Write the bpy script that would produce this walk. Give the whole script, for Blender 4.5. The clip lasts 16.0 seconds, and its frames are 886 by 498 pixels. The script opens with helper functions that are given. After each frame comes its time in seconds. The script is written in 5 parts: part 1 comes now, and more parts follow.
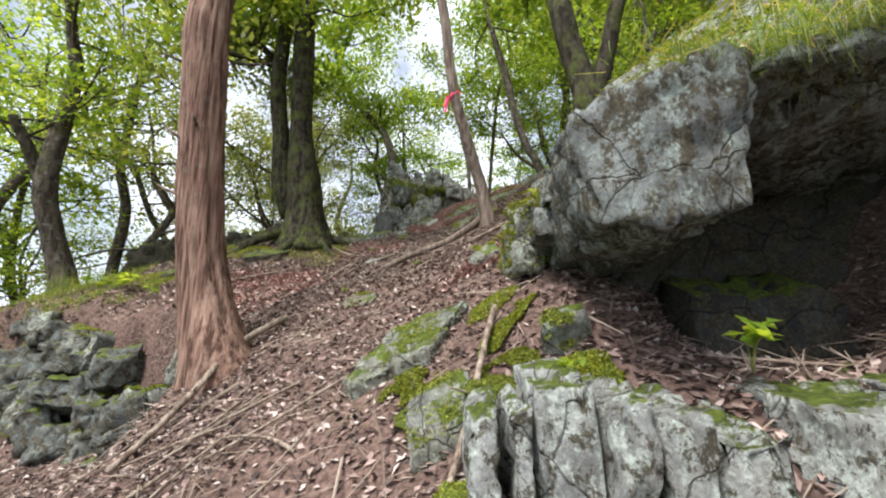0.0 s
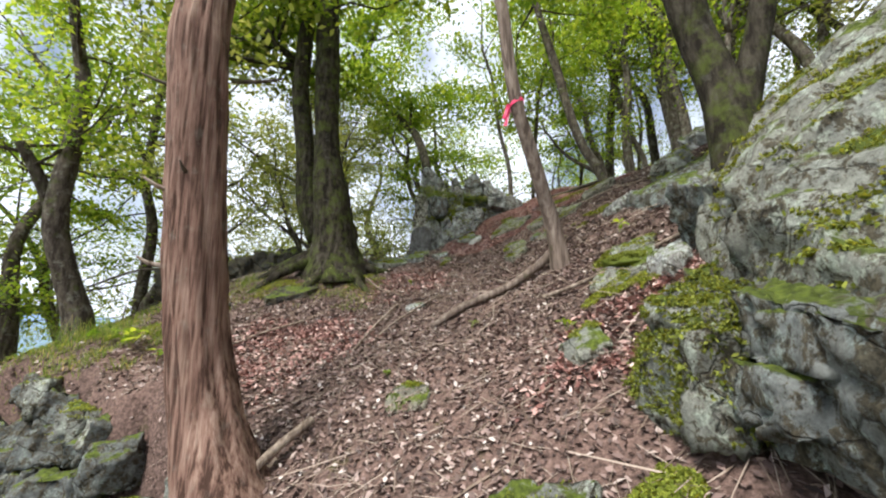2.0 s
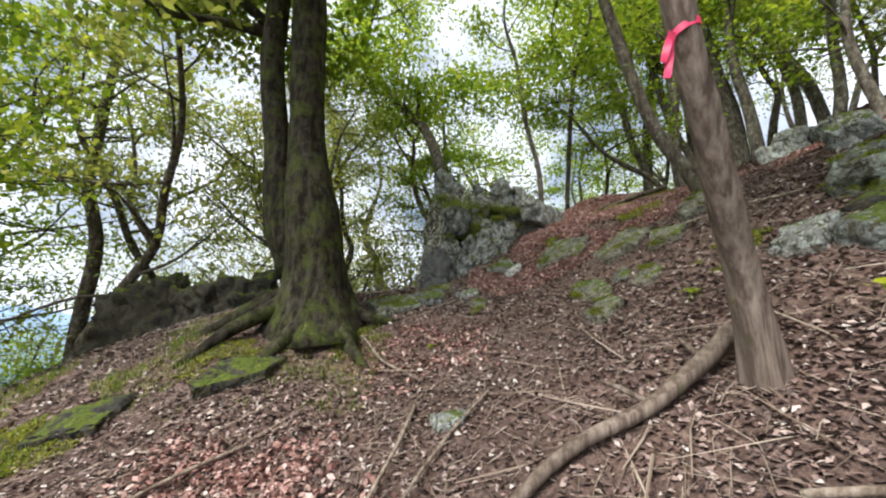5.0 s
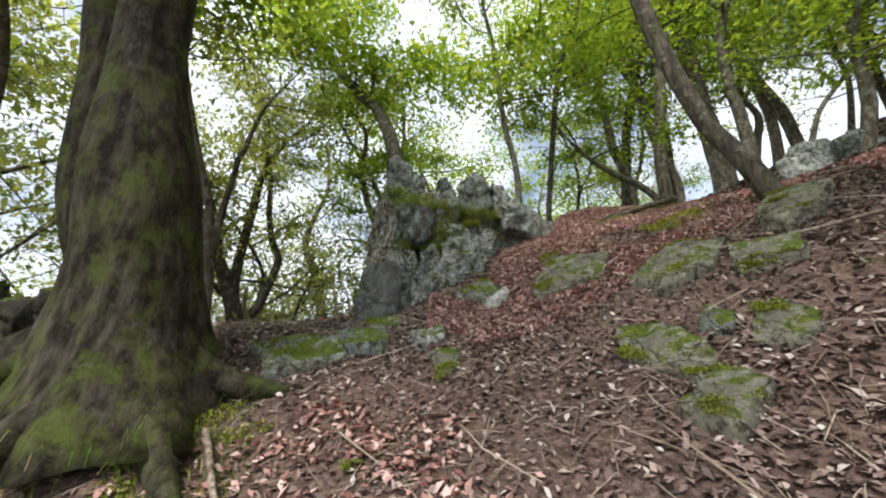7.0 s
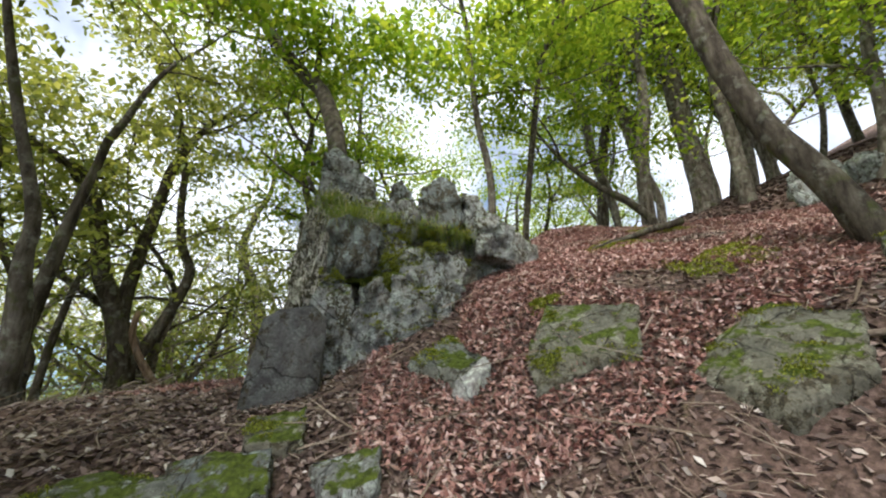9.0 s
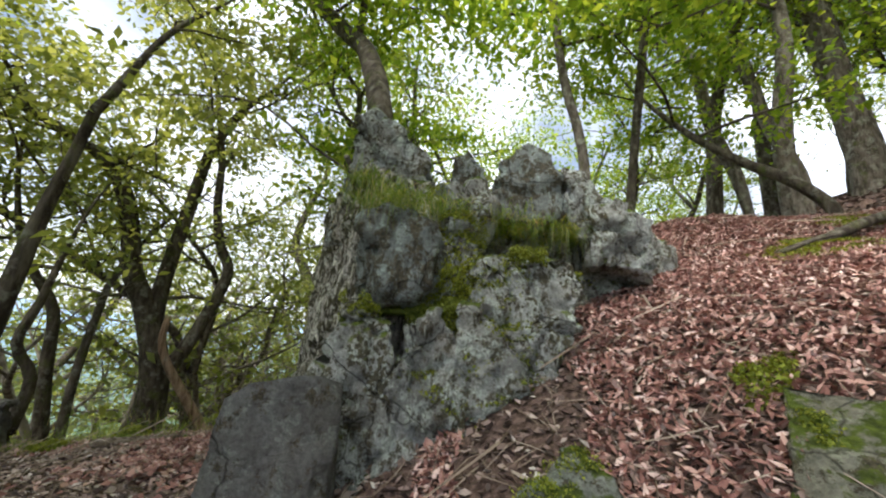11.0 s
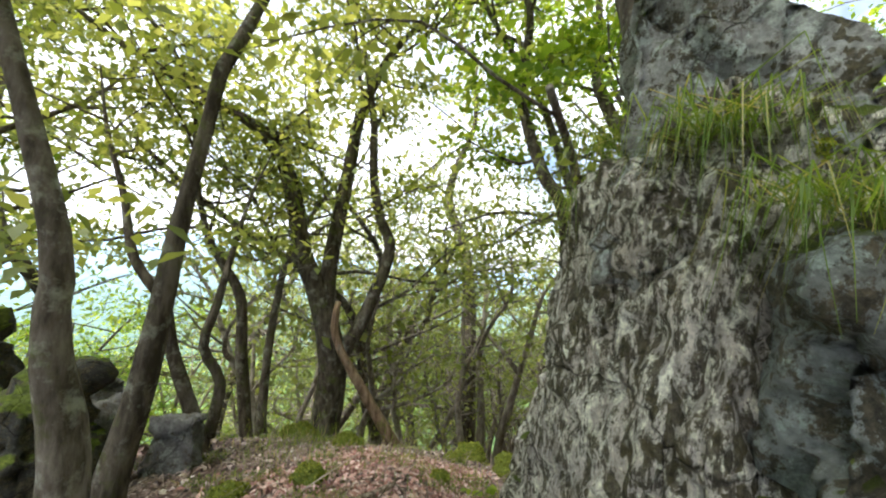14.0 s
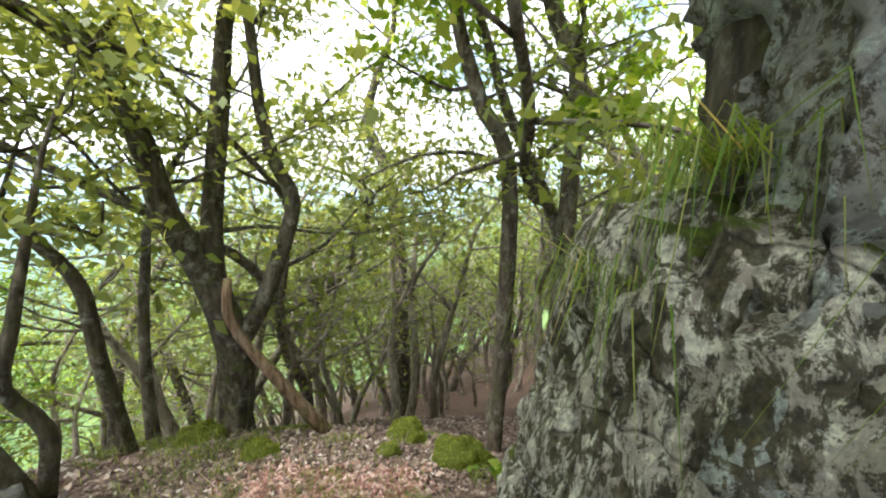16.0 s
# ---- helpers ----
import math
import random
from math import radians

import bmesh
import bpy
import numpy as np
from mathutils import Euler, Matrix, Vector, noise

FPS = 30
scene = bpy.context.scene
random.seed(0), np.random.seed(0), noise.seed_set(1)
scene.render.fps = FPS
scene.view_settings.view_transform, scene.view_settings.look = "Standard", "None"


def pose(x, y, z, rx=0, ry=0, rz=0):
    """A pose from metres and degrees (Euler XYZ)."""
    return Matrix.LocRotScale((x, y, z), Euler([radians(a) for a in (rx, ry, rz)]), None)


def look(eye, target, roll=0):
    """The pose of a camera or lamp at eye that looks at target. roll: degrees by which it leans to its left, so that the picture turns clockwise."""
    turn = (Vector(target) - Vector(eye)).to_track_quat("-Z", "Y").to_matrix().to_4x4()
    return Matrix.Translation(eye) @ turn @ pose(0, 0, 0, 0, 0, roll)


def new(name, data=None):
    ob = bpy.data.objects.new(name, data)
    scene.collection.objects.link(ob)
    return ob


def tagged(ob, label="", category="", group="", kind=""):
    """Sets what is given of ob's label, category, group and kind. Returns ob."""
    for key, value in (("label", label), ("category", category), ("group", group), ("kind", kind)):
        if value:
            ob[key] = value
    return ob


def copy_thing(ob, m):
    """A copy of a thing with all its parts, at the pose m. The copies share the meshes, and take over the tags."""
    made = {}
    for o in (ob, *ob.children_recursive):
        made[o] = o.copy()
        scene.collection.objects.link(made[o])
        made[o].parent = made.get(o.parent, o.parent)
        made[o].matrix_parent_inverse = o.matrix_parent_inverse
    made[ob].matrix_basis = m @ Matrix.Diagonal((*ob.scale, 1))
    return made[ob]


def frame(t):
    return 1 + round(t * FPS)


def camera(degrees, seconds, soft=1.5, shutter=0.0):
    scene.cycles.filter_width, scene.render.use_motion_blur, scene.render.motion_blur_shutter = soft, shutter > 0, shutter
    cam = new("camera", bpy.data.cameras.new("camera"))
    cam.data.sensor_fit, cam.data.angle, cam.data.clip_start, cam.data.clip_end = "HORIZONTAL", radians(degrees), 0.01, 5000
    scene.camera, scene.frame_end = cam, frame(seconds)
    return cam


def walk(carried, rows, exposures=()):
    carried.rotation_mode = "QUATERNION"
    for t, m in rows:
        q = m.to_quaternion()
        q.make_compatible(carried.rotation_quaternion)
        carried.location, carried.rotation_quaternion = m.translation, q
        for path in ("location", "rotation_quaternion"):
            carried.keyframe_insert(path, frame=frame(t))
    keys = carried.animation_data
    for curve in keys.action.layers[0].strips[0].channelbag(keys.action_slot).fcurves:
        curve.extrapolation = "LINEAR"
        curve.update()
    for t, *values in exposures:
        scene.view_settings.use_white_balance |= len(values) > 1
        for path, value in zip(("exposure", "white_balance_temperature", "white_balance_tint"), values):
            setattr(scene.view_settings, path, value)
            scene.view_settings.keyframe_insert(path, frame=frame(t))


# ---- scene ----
cam = camera(99.0, 16.0, 2.1)
PATH = [
    (0, (0.13, 0.012, 1.667), (0.075, 1.97, 2.074), -0.7),
    (0.5, (0.094, 0.283, 1.836), (0.074, 2.229, 2.298), -1.0),
    (1, (0.048, 0.411, 2.021), (-0.072, 2.362, 2.445), -1.0),
    (1.5, (-0.11, 0.631, 2.154), (-0.303, 2.584, 2.536), -0.9),
    (2, (-0.191, 0.783, 2.424), (-0.394, 2.741, 2.781), -1.0),
    (2.5, (-0.186, 1.011, 2.495), (-0.435, 2.966, 2.835), -0.9),
    (3, (-0.293, 1.317, 2.644), (-0.581, 3.268, 2.973), -0.8),
    (3.5, (-0.468, 1.508, 2.834), (-0.774, 3.456, 3.164), -0.6),
    (4, (-0.547, 1.793, 2.885), (-0.851, 3.737, 3.245), -0.9),
    (4.5, (-0.661, 2.155, 2.972), (-0.954, 4.096, 3.358), -0.7),
    (5, (-0.726, 2.514, 3.157), (-0.92, 4.47, 3.526), -0.8),
    (5.2, (-0.732, 2.64, 3.17), (-0.856, 4.6, 3.551), -0.8),
    (7.3, (-0.843, 4.494, 3.547), (-0.767, 6.437, 4.015), 0.8),
    (7.5, (-0.835, 4.62, 3.627), (-0.72, 6.562, 4.088), 1.1),
    (8, (-0.798, 4.864, 3.742), (-0.528, 6.787, 4.221), 0.9),
    (8.2, (-0.75, 4.974, 3.812), (-0.444, 6.893, 4.283), 0.6),
    (10.3, (-0.734, 6.184, 4.18), (-0.734, 8.117, 4.695), 2.4),
    (10.5, (-0.762, 6.319, 4.255), (-0.793, 8.257, 4.75), 2.6),
    (11, (-0.796, 6.573, 4.363), (-0.851, 8.528, 4.779), 3.1),
    (11.5, (-0.843, 6.873, 4.501), (-0.938, 8.835, 4.876), 2.7),
    (12, (-1.028, 7.076, 4.655), (-1.208, 9.032, 5.034), 2.3),
    (12.5, (-1.165, 7.225, 4.727), (-1.393, 9.19, 5.02), 2.4),
    (13, (-1.162, 7.346, 4.744), (-1.518, 9.307, 4.904), 2.8),
    (13.5, (-1.383, 7.481, 4.784), (-1.978, 9.387, 4.898), 3.8),
    (14, (-1.586, 7.69, 4.856), (-2.335, 9.542, 4.938), 3.8),
    (14.5, (-1.659, 7.871, 5.03), (-2.386, 9.719, 4.791), 3.4),
    (15, (-1.687, 8.126, 5.085), (-2.373, 9.976, 4.757), 2.9),
    (15.5, (-1.767, 8.389, 5.106), (-2.289, 10.292, 4.783), 2.3),
    (16, (-1.829, 8.457, 5.258), (-2.191, 10.394, 4.916), 1.9),
]
EXPOSURES = [(0.0, 0.5), (5.0, 0.38), (8.0, 0.62), (11.0, 0.75), (13.0, 1.25), (14.5, 1.6), (16.0, 1.78)]
walk(cam, [(t, look(eye, target, roll)) for t, eye, target, roll in PATH], EXPOSURES)

# ---- light: bright overcast sky over the canopy ----
SUN_UP, SUN_TURN = radians(58), radians(215)
world = bpy.data.worlds.new("overcast_sky")
scene.world = world
world.use_nodes = True
wn, wl = world.node_tree.nodes, world.node_tree.links
wn.clear()
w_out, w_bg = wn.new("ShaderNodeOutputWorld"), wn.new("ShaderNodeBackground")
w_sky = wn.new("ShaderNodeTexSky")
w_sky.sky_type, w_sky.sun_disc = "NISHITA", False
w_sky.sun_elevation, w_sky.sun_rotation = SUN_UP, SUN_TURN
w_sky.dust_density, w_sky.air_density = 3.0, 1.0
w_tc, w_noise, w_ramp, w_mix = wn.new("ShaderNodeTexCoord"), wn.new("ShaderNodeTexNoise"), wn.new("ShaderNodeValToRGB"), wn.new("ShaderNodeMix")
w_noise.inputs["Scale"].default_value, w_noise.inputs["Detail"].default_value = 3.2, 5.0
w_ramp.color_ramp.elements[0].position, w_ramp.color_ramp.elements[1].position = 0.34, 0.6
w_mix.data_type = "RGBA"
w_mix.inputs["B"].default_value = (9.5, 10.1, 11.6, 1)
wl.new(w_tc.outputs["Generated"], w_noise.inputs["Vector"])
wl.new(w_noise.outputs["Fac"], w_ramp.inputs["Fac"])
wl.new(w_ramp.outputs["Color"], w_mix.inputs["Factor"])
wl.new(w_sky.outputs["Color"], w_mix.inputs["A"])
wl.new(w_mix.outputs["Result"], w_bg.inputs["Color"])
w_bg.inputs["Strength"].default_value = 0.12
wl.new(w_bg.outputs["Background"], w_out.inputs["Surface"])
sun = new("sun", bpy.data.lights.new("sun", "SUN"))
sun.data.energy, sun.data.angle, sun.data.color = 4.6, radians(26), (1.0, 0.96, 0.9)
sun.matrix_world = pose(0, 0, 30, 90 - math.degrees(SUN_UP), 0, 180 - math.degrees(SUN_TURN))


# ---- materials ----
def material(name, rough=0.8, spec=0.3):
    m = bpy.data.materials.new(name)
    m.use_nodes = True
    n, l = m.node_tree.nodes, m.node_tree.links
    b = n["Principled BSDF"]
    b.inputs["Roughness"].default_value = rough
    b.inputs["Specular IOR Level"].default_value = spec
    return m, n, l, b


def coords(n, l, scale=(1, 1, 1), kind="Object"):
    tc, mp = n.new("ShaderNodeTexCoord"), n.new("ShaderNodeMapping")
    mp.inputs["Scale"].default_value = scale
    l.new(tc.outputs[kind], mp.inputs["Vector"])
    return mp.outputs["Vector"]


def noise_tex(n, l, vec, scale, detail=5.0, rough=0.6):
    t = n.new("ShaderNodeTexNoise")
    t.inputs["Scale"].default_value, t.inputs["Detail"].default_value, t.inputs["Roughness"].default_value = scale, detail, rough
    l.new(vec, t.inputs["Vector"])
    return t.outputs["Fac"]


def ramp(n, l, fac, stops):
    r = n.new("ShaderNodeValToRGB")
    e = r.color_ramp.elements
    while len(e) < len(stops):
        e.new(0.5)
    for k, (p, c) in zip(e, stops):
        k.position, k.color = p, (*c, 1) if len(c) == 3 else c
    l.new(fac, r.inputs["Fac"])
    return r.outputs["Color"]


def mixed(n, l, fac, a, b, mode="MIX"):
    m = n.new("ShaderNodeMix")
    m.data_type, m.blend_type = "RGBA", mode
    for key, v in (("Factor", fac), ("A", a), ("B", b)):
        sock = m.inputs[key] if key == "Factor" else [i for i in m.inputs if i.name == key and i.type == "RGBA"][0]
        if hasattr(v, "is_linked"):
            l.new(v, sock)
        else:
            sock.default_value = v if key == "Factor" else (*v, 1)
    return [o for o in m.outputs if o.type == "RGBA"][0]


def bump(n, l, b, height, strength=0.4, dist=0.02):
    k = n.new("ShaderNodeBump")
    k.inputs["Strength"].default_value, k.inputs["Distance"].default_value = strength, dist
    l.new(height, k.inputs["Height"])
    l.new(k.outputs["Normal"], b.inputs["Normal"])


def upward(n, l, lo, hi, vec, scale=6.0, amount=0.5):
    """How far a surface faces up, broken by noise: where moss and litter settle."""
    g, s, add, mr = n.new("ShaderNodeNewGeometry"), n.new("ShaderNodeSeparateXYZ"), n.new("ShaderNodeMath"), n.new("ShaderNodeMapRange")
    l.new(g.outputs["Normal"], s.inputs["Vector"])
    nz = noise_tex(n, l, vec, scale, 8, 0.65)
    sc = n.new("ShaderNodeMath")
    sc.operation = "MULTIPLY_ADD"
    sc.inputs[1].default_value, sc.inputs[2].default_value = amount * 2, -amount
    l.new(nz, sc.inputs[0])
    l.new(s.outputs["Z"], add.inputs[0])
    l.new(sc.outputs[0], add.inputs[1])
    mr.inputs["From Min"].default_value, mr.inputs["From Max"].default_value = lo, hi
    l.new(add.outputs[0], mr.inputs["Value"])
    return mr.outputs["Result"]


def bark_material(name, dark, mid, light, stretch=0.12, scale=14, moss=0.0, lichen=0.0):
    m, n, l, b = material(name, 0.92, 0.15)
    v = coords(n, l, (1, 1, stretch))
    v2 = coords(n, l)
    fac = noise_tex(n, l, v, scale, 8, 0.65)
    c = ramp(n, l, fac, [(0.4, dark), (0.5, mid), (0.64, light)])
    big = noise_tex(n, l, v2, 2.3, 4)
    c = mixed(n, l, ramp(n, l, big, [(0.35, (0, 0, 0)), (0.65, (0.5, 0.5, 0.5))]), c, dark)
    if lichen:
        sp = noise_tex(n, l, v2, 9, 6, 0.7)
        c = mixed(n, l, ramp(n, l, sp, [(0.58 - lichen * 0.1, (0, 0, 0)), (0.66, (lichen,) * 3)]), c, (0.36, 0.37, 0.31))
    if moss:
        mo = noise_tex(n, l, v2, 5.5, 8, 0.72)
        c = mixed(n, l, ramp(n, l, mo, [(0.62 - moss * 0.28, (0, 0, 0)), (0.75 - moss * 0.2, (0.85, 0.85, 0.85))]), c, (0.075, 0.095, 0.02))
    l.new(c, b.inputs["Base Color"])
    bump(n, l, b, fac, 1.0, 0.02)
    return m


def rock_material(name, moss=0.5, stain=0.5, tint=(1, 1, 1), streak=1.0, grain=1.3, lichen=0.5, chips=0.0):
    """Weathered limestone: grey facets, crisp lichen blotches, dark stains, hairline cracks and moss."""
    m, n, l, b = material(name, 0.85, 0.3)
    v = coords(n, l)
    vs = coords(n, l, (1, 1, streak))
    fine = noise_tex(n, l, v, 55, 10, 0.75)
    mid = noise_tex(n, l, vs, 4.0 * grain, 12, 0.72)
    shade = lambda k: tuple(k * q for q in tint)
    c = ramp(n, l, mid, [(0.34, shade(0.12)), (0.45, shade(0.24)), (0.54, shade(0.34)), (0.66, shade(0.48))])
    warm = noise_tex(n, l, v, 2.1, 6, 0.6)
    c = mixed(n, l, ramp(n, l, warm, [(0.42, (0, 0, 0)), (0.62, (0.45, 0.45, 0.45))]), c, tuple(k * q for k, q in zip(tint, (0.3, 0.27, 0.24))))
    blotch = noise_tex(n, l, vs, 7.5 * grain, 12, 0.78)
    edge = 0.575 - 0.09 * lichen
    c = mixed(n, l, ramp(n, l, blotch, [(edge, (0, 0, 0)), (edge + 0.018, (0.85, 0.85, 0.85))]), c, ramp(n, l, fine, [(0.3, shade(0.3)), (0.6, tuple(k * q for k, q in zip(tint, (0.52, 0.56, 0.52))))]))
    st = noise_tex(n, l, vs, 10.0 * grain, 12, 0.82)
    at_stain = 0.58 - 0.11 * stain
    c = mixed(n, l, ramp(n, l, st, [(at_stain, (0, 0, 0)), (at_stain + 0.02, (0.92, 0.92, 0.92))]), c, ramp(n, l, fine, [(0.35, (0.028, 0.023, 0.014)), (0.65, (0.12, 0.1, 0.06))]))
    cell = n.new("ShaderNodeTexVoronoi")
    cell.feature = "DISTANCE_TO_EDGE"
    cell.inputs["Scale"].default_value = 2.6
    warp = n.new("ShaderNodeMix")
    warp.data_type = "VECTOR"
    warp.inputs[0].default_value = 0.22
    wob = n.new("ShaderNodeTexNoise")
    wob.inputs["Scale"].default_value, wob.inputs["Detail"].default_value = 3.0, 6.0
    l.new(v, wob.inputs["Vector"])
    l.new(v, warp.inputs[4])
    l.new(wob.outputs["Color"], warp.inputs[5])
    l.new(warp.outputs[1], cell.inputs["Vector"])
    if chips:
        # dark slivers where the weathered skin has flaked away
        chip = n.new("ShaderNodeTexVoronoi")
        chip.inputs["Scale"].default_value = 64.0
        l.new(vs, chip.inputs["Vector"])
        gone = ramp(n, l, chip.outputs["Color"], [(0.44, (1, 1, 1)), (0.47, (0, 0, 0))])
        where = ramp(n, l, noise_tex(n, l, vs, 5.0, 6, 0.65), [(0.56 - 0.16 * chips, (0, 0, 0)), (0.62 - 0.16 * chips, (0.9, 0.9, 0.9))])
        c = mixed(n, l, mixed(n, l, 1.0, gone, where, "MULTIPLY"), c, ramp(n, l, fine, [(0.35, (0.03, 0.025, 0.014)), (0.65, (0.11, 0.095, 0.045))]))
    crack = ramp(n, l, cell.outputs["Distance"], [(0.0, (0.12, 0.11, 0.1)), (0.012, (1, 1, 1))])
    c = mixed(n, l, 0.8, c, crack, "MULTIPLY")
    c = mixed(n, l, 0.7, c, ramp(n, l, fine, [(0.34, (0.35, 0.35, 0.35)), (0.58, (1.08, 1.08, 1.08))]), "MULTIPLY")
    if moss:
        up = upward(n, l, 1.0 - moss * 0.75, 1.12 - moss * 0.75, v, 6.0, 0.95)
        mc = ramp(n, l, noise_tex(n, l, v, 34, 6), [(0.3, (0.03, 0.042, 0.006)), (0.55, (0.095, 0.13, 0.016)), (0.75, (0.19, 0.23, 0.035))])
        c = mixed(n, l, up, c, mc)
    l.new(c, b.inputs["Base Color"])
    h = mixed(n, l, 0.5, fine, mixed(n, l, 0.5, mid, st))
    h = mixed(n, l, 0.6, h, crack, "MULTIPLY")
    bump(n, l, b, h, 1.0, 0.035)
    return m


def leaf_material(name, stops, through_light=0.5, rough=0.45):
    m, n, l, b = material(name, rough, 0.35)
    g = n.new("ShaderNodeNewGeometry")
    c = ramp(n, l, g.outputs["Random Per Island"], stops)
    oi = n.new("ShaderNodeObjectInfo")
    hsv = n.new("ShaderNodeHueSaturation")
    mr = n.new("ShaderNodeMapRange")
    mr.inputs["To Min"].default_value, mr.inputs["To Max"].default_value = 0.8, 1.2
    l.new(oi.outputs["Random"], mr.inputs["Value"])
    l.new(mr.outputs["Result"], hsv.inputs["Value"])
    l.new(c, hsv.inputs["Color"])
    c = hsv.outputs["Color"]
    l.new(c, b.inputs["Base Color"])
    if through_light:
        t, mx = n.new("ShaderNodeBsdfTranslucent"), n.new("ShaderNodeMixShader")
        br = mixed(n, l, 1.0, c, (2.35, 1.8, 0.95), "MULTIPLY")
        l.new(br, t.inputs["Color"])
        mx.inputs["Fac"].default_value = through_light
        l.new(b.outputs["BSDF"], mx.inputs[1])
        l.new(t.outputs["BSDF"], mx.inputs[2])
        l.new(mx.outputs["Shader"], n["Material Output"].inputs["Surface"])
    return m


def ground_material():
    m, n, l, b = material("forest_floor", 0.95, 0.1)
    v = coords(n, l)
    a = noise_tex(n, l, v, 38, 8, 0.7)
    big = noise_tex(n, l, v, 0.9, 6, 0.6)
    c = ramp(n, l, a, [(0.3, (0.032, 0.022, 0.019)), (0.5, (0.11, 0.075, 0.063)), (0.68, (0.26, 0.185, 0.16))])
    c = mixed(n, l, ramp(n, l, big, [(0.4, (0, 0, 0)), (0.6, (0.7, 0.7, 0.7))]), c, ramp(n, l, a, [(0.3, (0.05, 0.033, 0.028)), (0.65, (0.28, 0.185, 0.155))]))
    mo = noise_tex(n, l, v, 1.7, 8, 0.7)
    c = mixed(n, l, ramp(n, l, mo, [(0.62, (0, 0, 0)), (0.72, (0.7, 0.7, 0.7))]), c, ramp(n, l, a, [(0.3, (0.03, 0.045, 0.01)), (0.7, (0.13, 0.16, 0.03))]))
    # wooded country in the distance
    sep, mr = n.new("ShaderNodeVectorMath"), n.new("ShaderNodeMapRange")
    sep.operation = "LENGTH"
    l.new(v, sep.inputs[0])
    mr.inputs["From Min"].default_value, mr.inputs["From Max"].default_value = 25, 60
    l.new(sep.outputs["Value"], mr.inputs["Value"])
    fo = noise_tex(n, l, v, 0.08, 8, 0.7)
    far = ramp(n, l, fo, [(0.35, (0.03, 0.06, 0.02)), (0.65, (0.09, 0.14, 0.05))])
    # aerial haze put into the colour: woods turn blue with distance
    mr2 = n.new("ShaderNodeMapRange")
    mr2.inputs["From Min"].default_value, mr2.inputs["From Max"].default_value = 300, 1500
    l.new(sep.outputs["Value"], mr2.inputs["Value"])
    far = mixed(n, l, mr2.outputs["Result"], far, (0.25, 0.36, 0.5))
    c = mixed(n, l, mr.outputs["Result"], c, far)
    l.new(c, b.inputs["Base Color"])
    bump(n, l, b, a, 0.8, 0.03)
    return m


def plain(name, color, rough=0.7):
    m, n, l, b = material(name, rough)
    v = coords(n, l)
    c = ramp(n, l, noise_tex(n, l, v, 25, 5), [(0.3, tuple(k * 0.7 for k in color)), (0.7, tuple(min(1, k * 1.15) for k in color))])
    l.new(c, b.inputs["Base Color"])
    return m


GROUND = ground_material()
ROCK = rock_material("grey_limestone", 0.45, 0.5, (1.05, 1.09, 1.06), 0.8, 1.4, 0.6, 0.35)
# about half the tint of the grey limestone
ROCK_BANK = rock_material("dark_bank_limestone", 0.3, 0.75, (0.5, 0.55, 0.53), 1.0, 1.5, 0.4)
ROCK_MOSSY = rock_material("mossy_limestone", 0.34, 0.6, (0.85, 0.9, 0.8))
ROCK_BARE = rock_material("bare_limestone", 0.22, 0.5, (1.12, 1.17, 1.14), 0.8, 1.8, 0.7)
# stained rock whose raised tint holds the open sky's light on the cliff
ROCK_CLIFF = rock_material("skylit_stained_limestone", 0.3, 0.7, (1.85, 1.72, 1.54), 0.4, 3.0, 0.75, 0.6)
# darker, bluer copy of the grey limestone with shade in its tint
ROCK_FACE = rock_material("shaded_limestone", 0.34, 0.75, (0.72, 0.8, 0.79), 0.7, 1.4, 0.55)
ROCK_BROKEN = rock_material("freshly_broken_limestone", 0.0, 0.1, (1.7, 1.7, 1.65), 1.0, 1.3, 0.9)
ROCK_SLAB = rock_material("lichen_grey_slab", 0.24, 0.6, (0.75, 0.74, 0.6), 1.0, 1.2, 0.3)
# near-black for the dark rocks; in the boulder's hollow it stands for shade
ROCK_DARK = rock_material("dark_rock_and_hollow_shade", 0.4, 0.8, (0.18, 0.18, 0.165))
ROCK_SLATE = rock_material("plain_dark_grey_rock", 0.0, 0.25, (0.5, 0.5, 0.5))
BARK_RED = bark_material("cypress_bark", (0.07, 0.04, 0.03), (0.25, 0.15, 0.115), (0.42, 0.3, 0.235), 0.045, 30, 0.0, 0.15)
BARK_POLE = bark_material("weathered_bark", (0.1, 0.075, 0.06), (0.22, 0.17, 0.14), (0.36, 0.3, 0.25), 0.05, 22, 0.1, 0.1)
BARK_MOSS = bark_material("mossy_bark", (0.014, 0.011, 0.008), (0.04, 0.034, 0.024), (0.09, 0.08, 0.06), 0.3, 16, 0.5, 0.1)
BARK_GREY = bark_material("grey_bark", (0.055, 0.045, 0.036), (0.13, 0.11, 0.09), (0.24, 0.21, 0.18), 0.3, 14, 0.25, 0.6)
BARK_DARK = bark_material("dark_bark", (0.035, 0.028, 0.022), (0.085, 0.07, 0.055), (0.16, 0.14, 0.11), 0.3, 14, 0.3, 0.4)
BARK_PALE = bark_material("pale_sapling_bark", (0.12, 0.1, 0.08), (0.26, 0.23, 0.19), (0.4, 0.36, 0.31), 0.3, 14, 0.1, 0.3)
DEADWOOD = bark_material("bleached_deadwood", (0.12, 0.09, 0.07), (0.3, 0.24, 0.19), (0.48, 0.41, 0.34), 0.1, 26)
ORANGE_WOOD = bark_material("peeled_wood", (0.12, 0.08, 0.05), (0.28, 0.19, 0.13), (0.42, 0.31, 0.22), 0.1, 20, 0.4, 0.3)
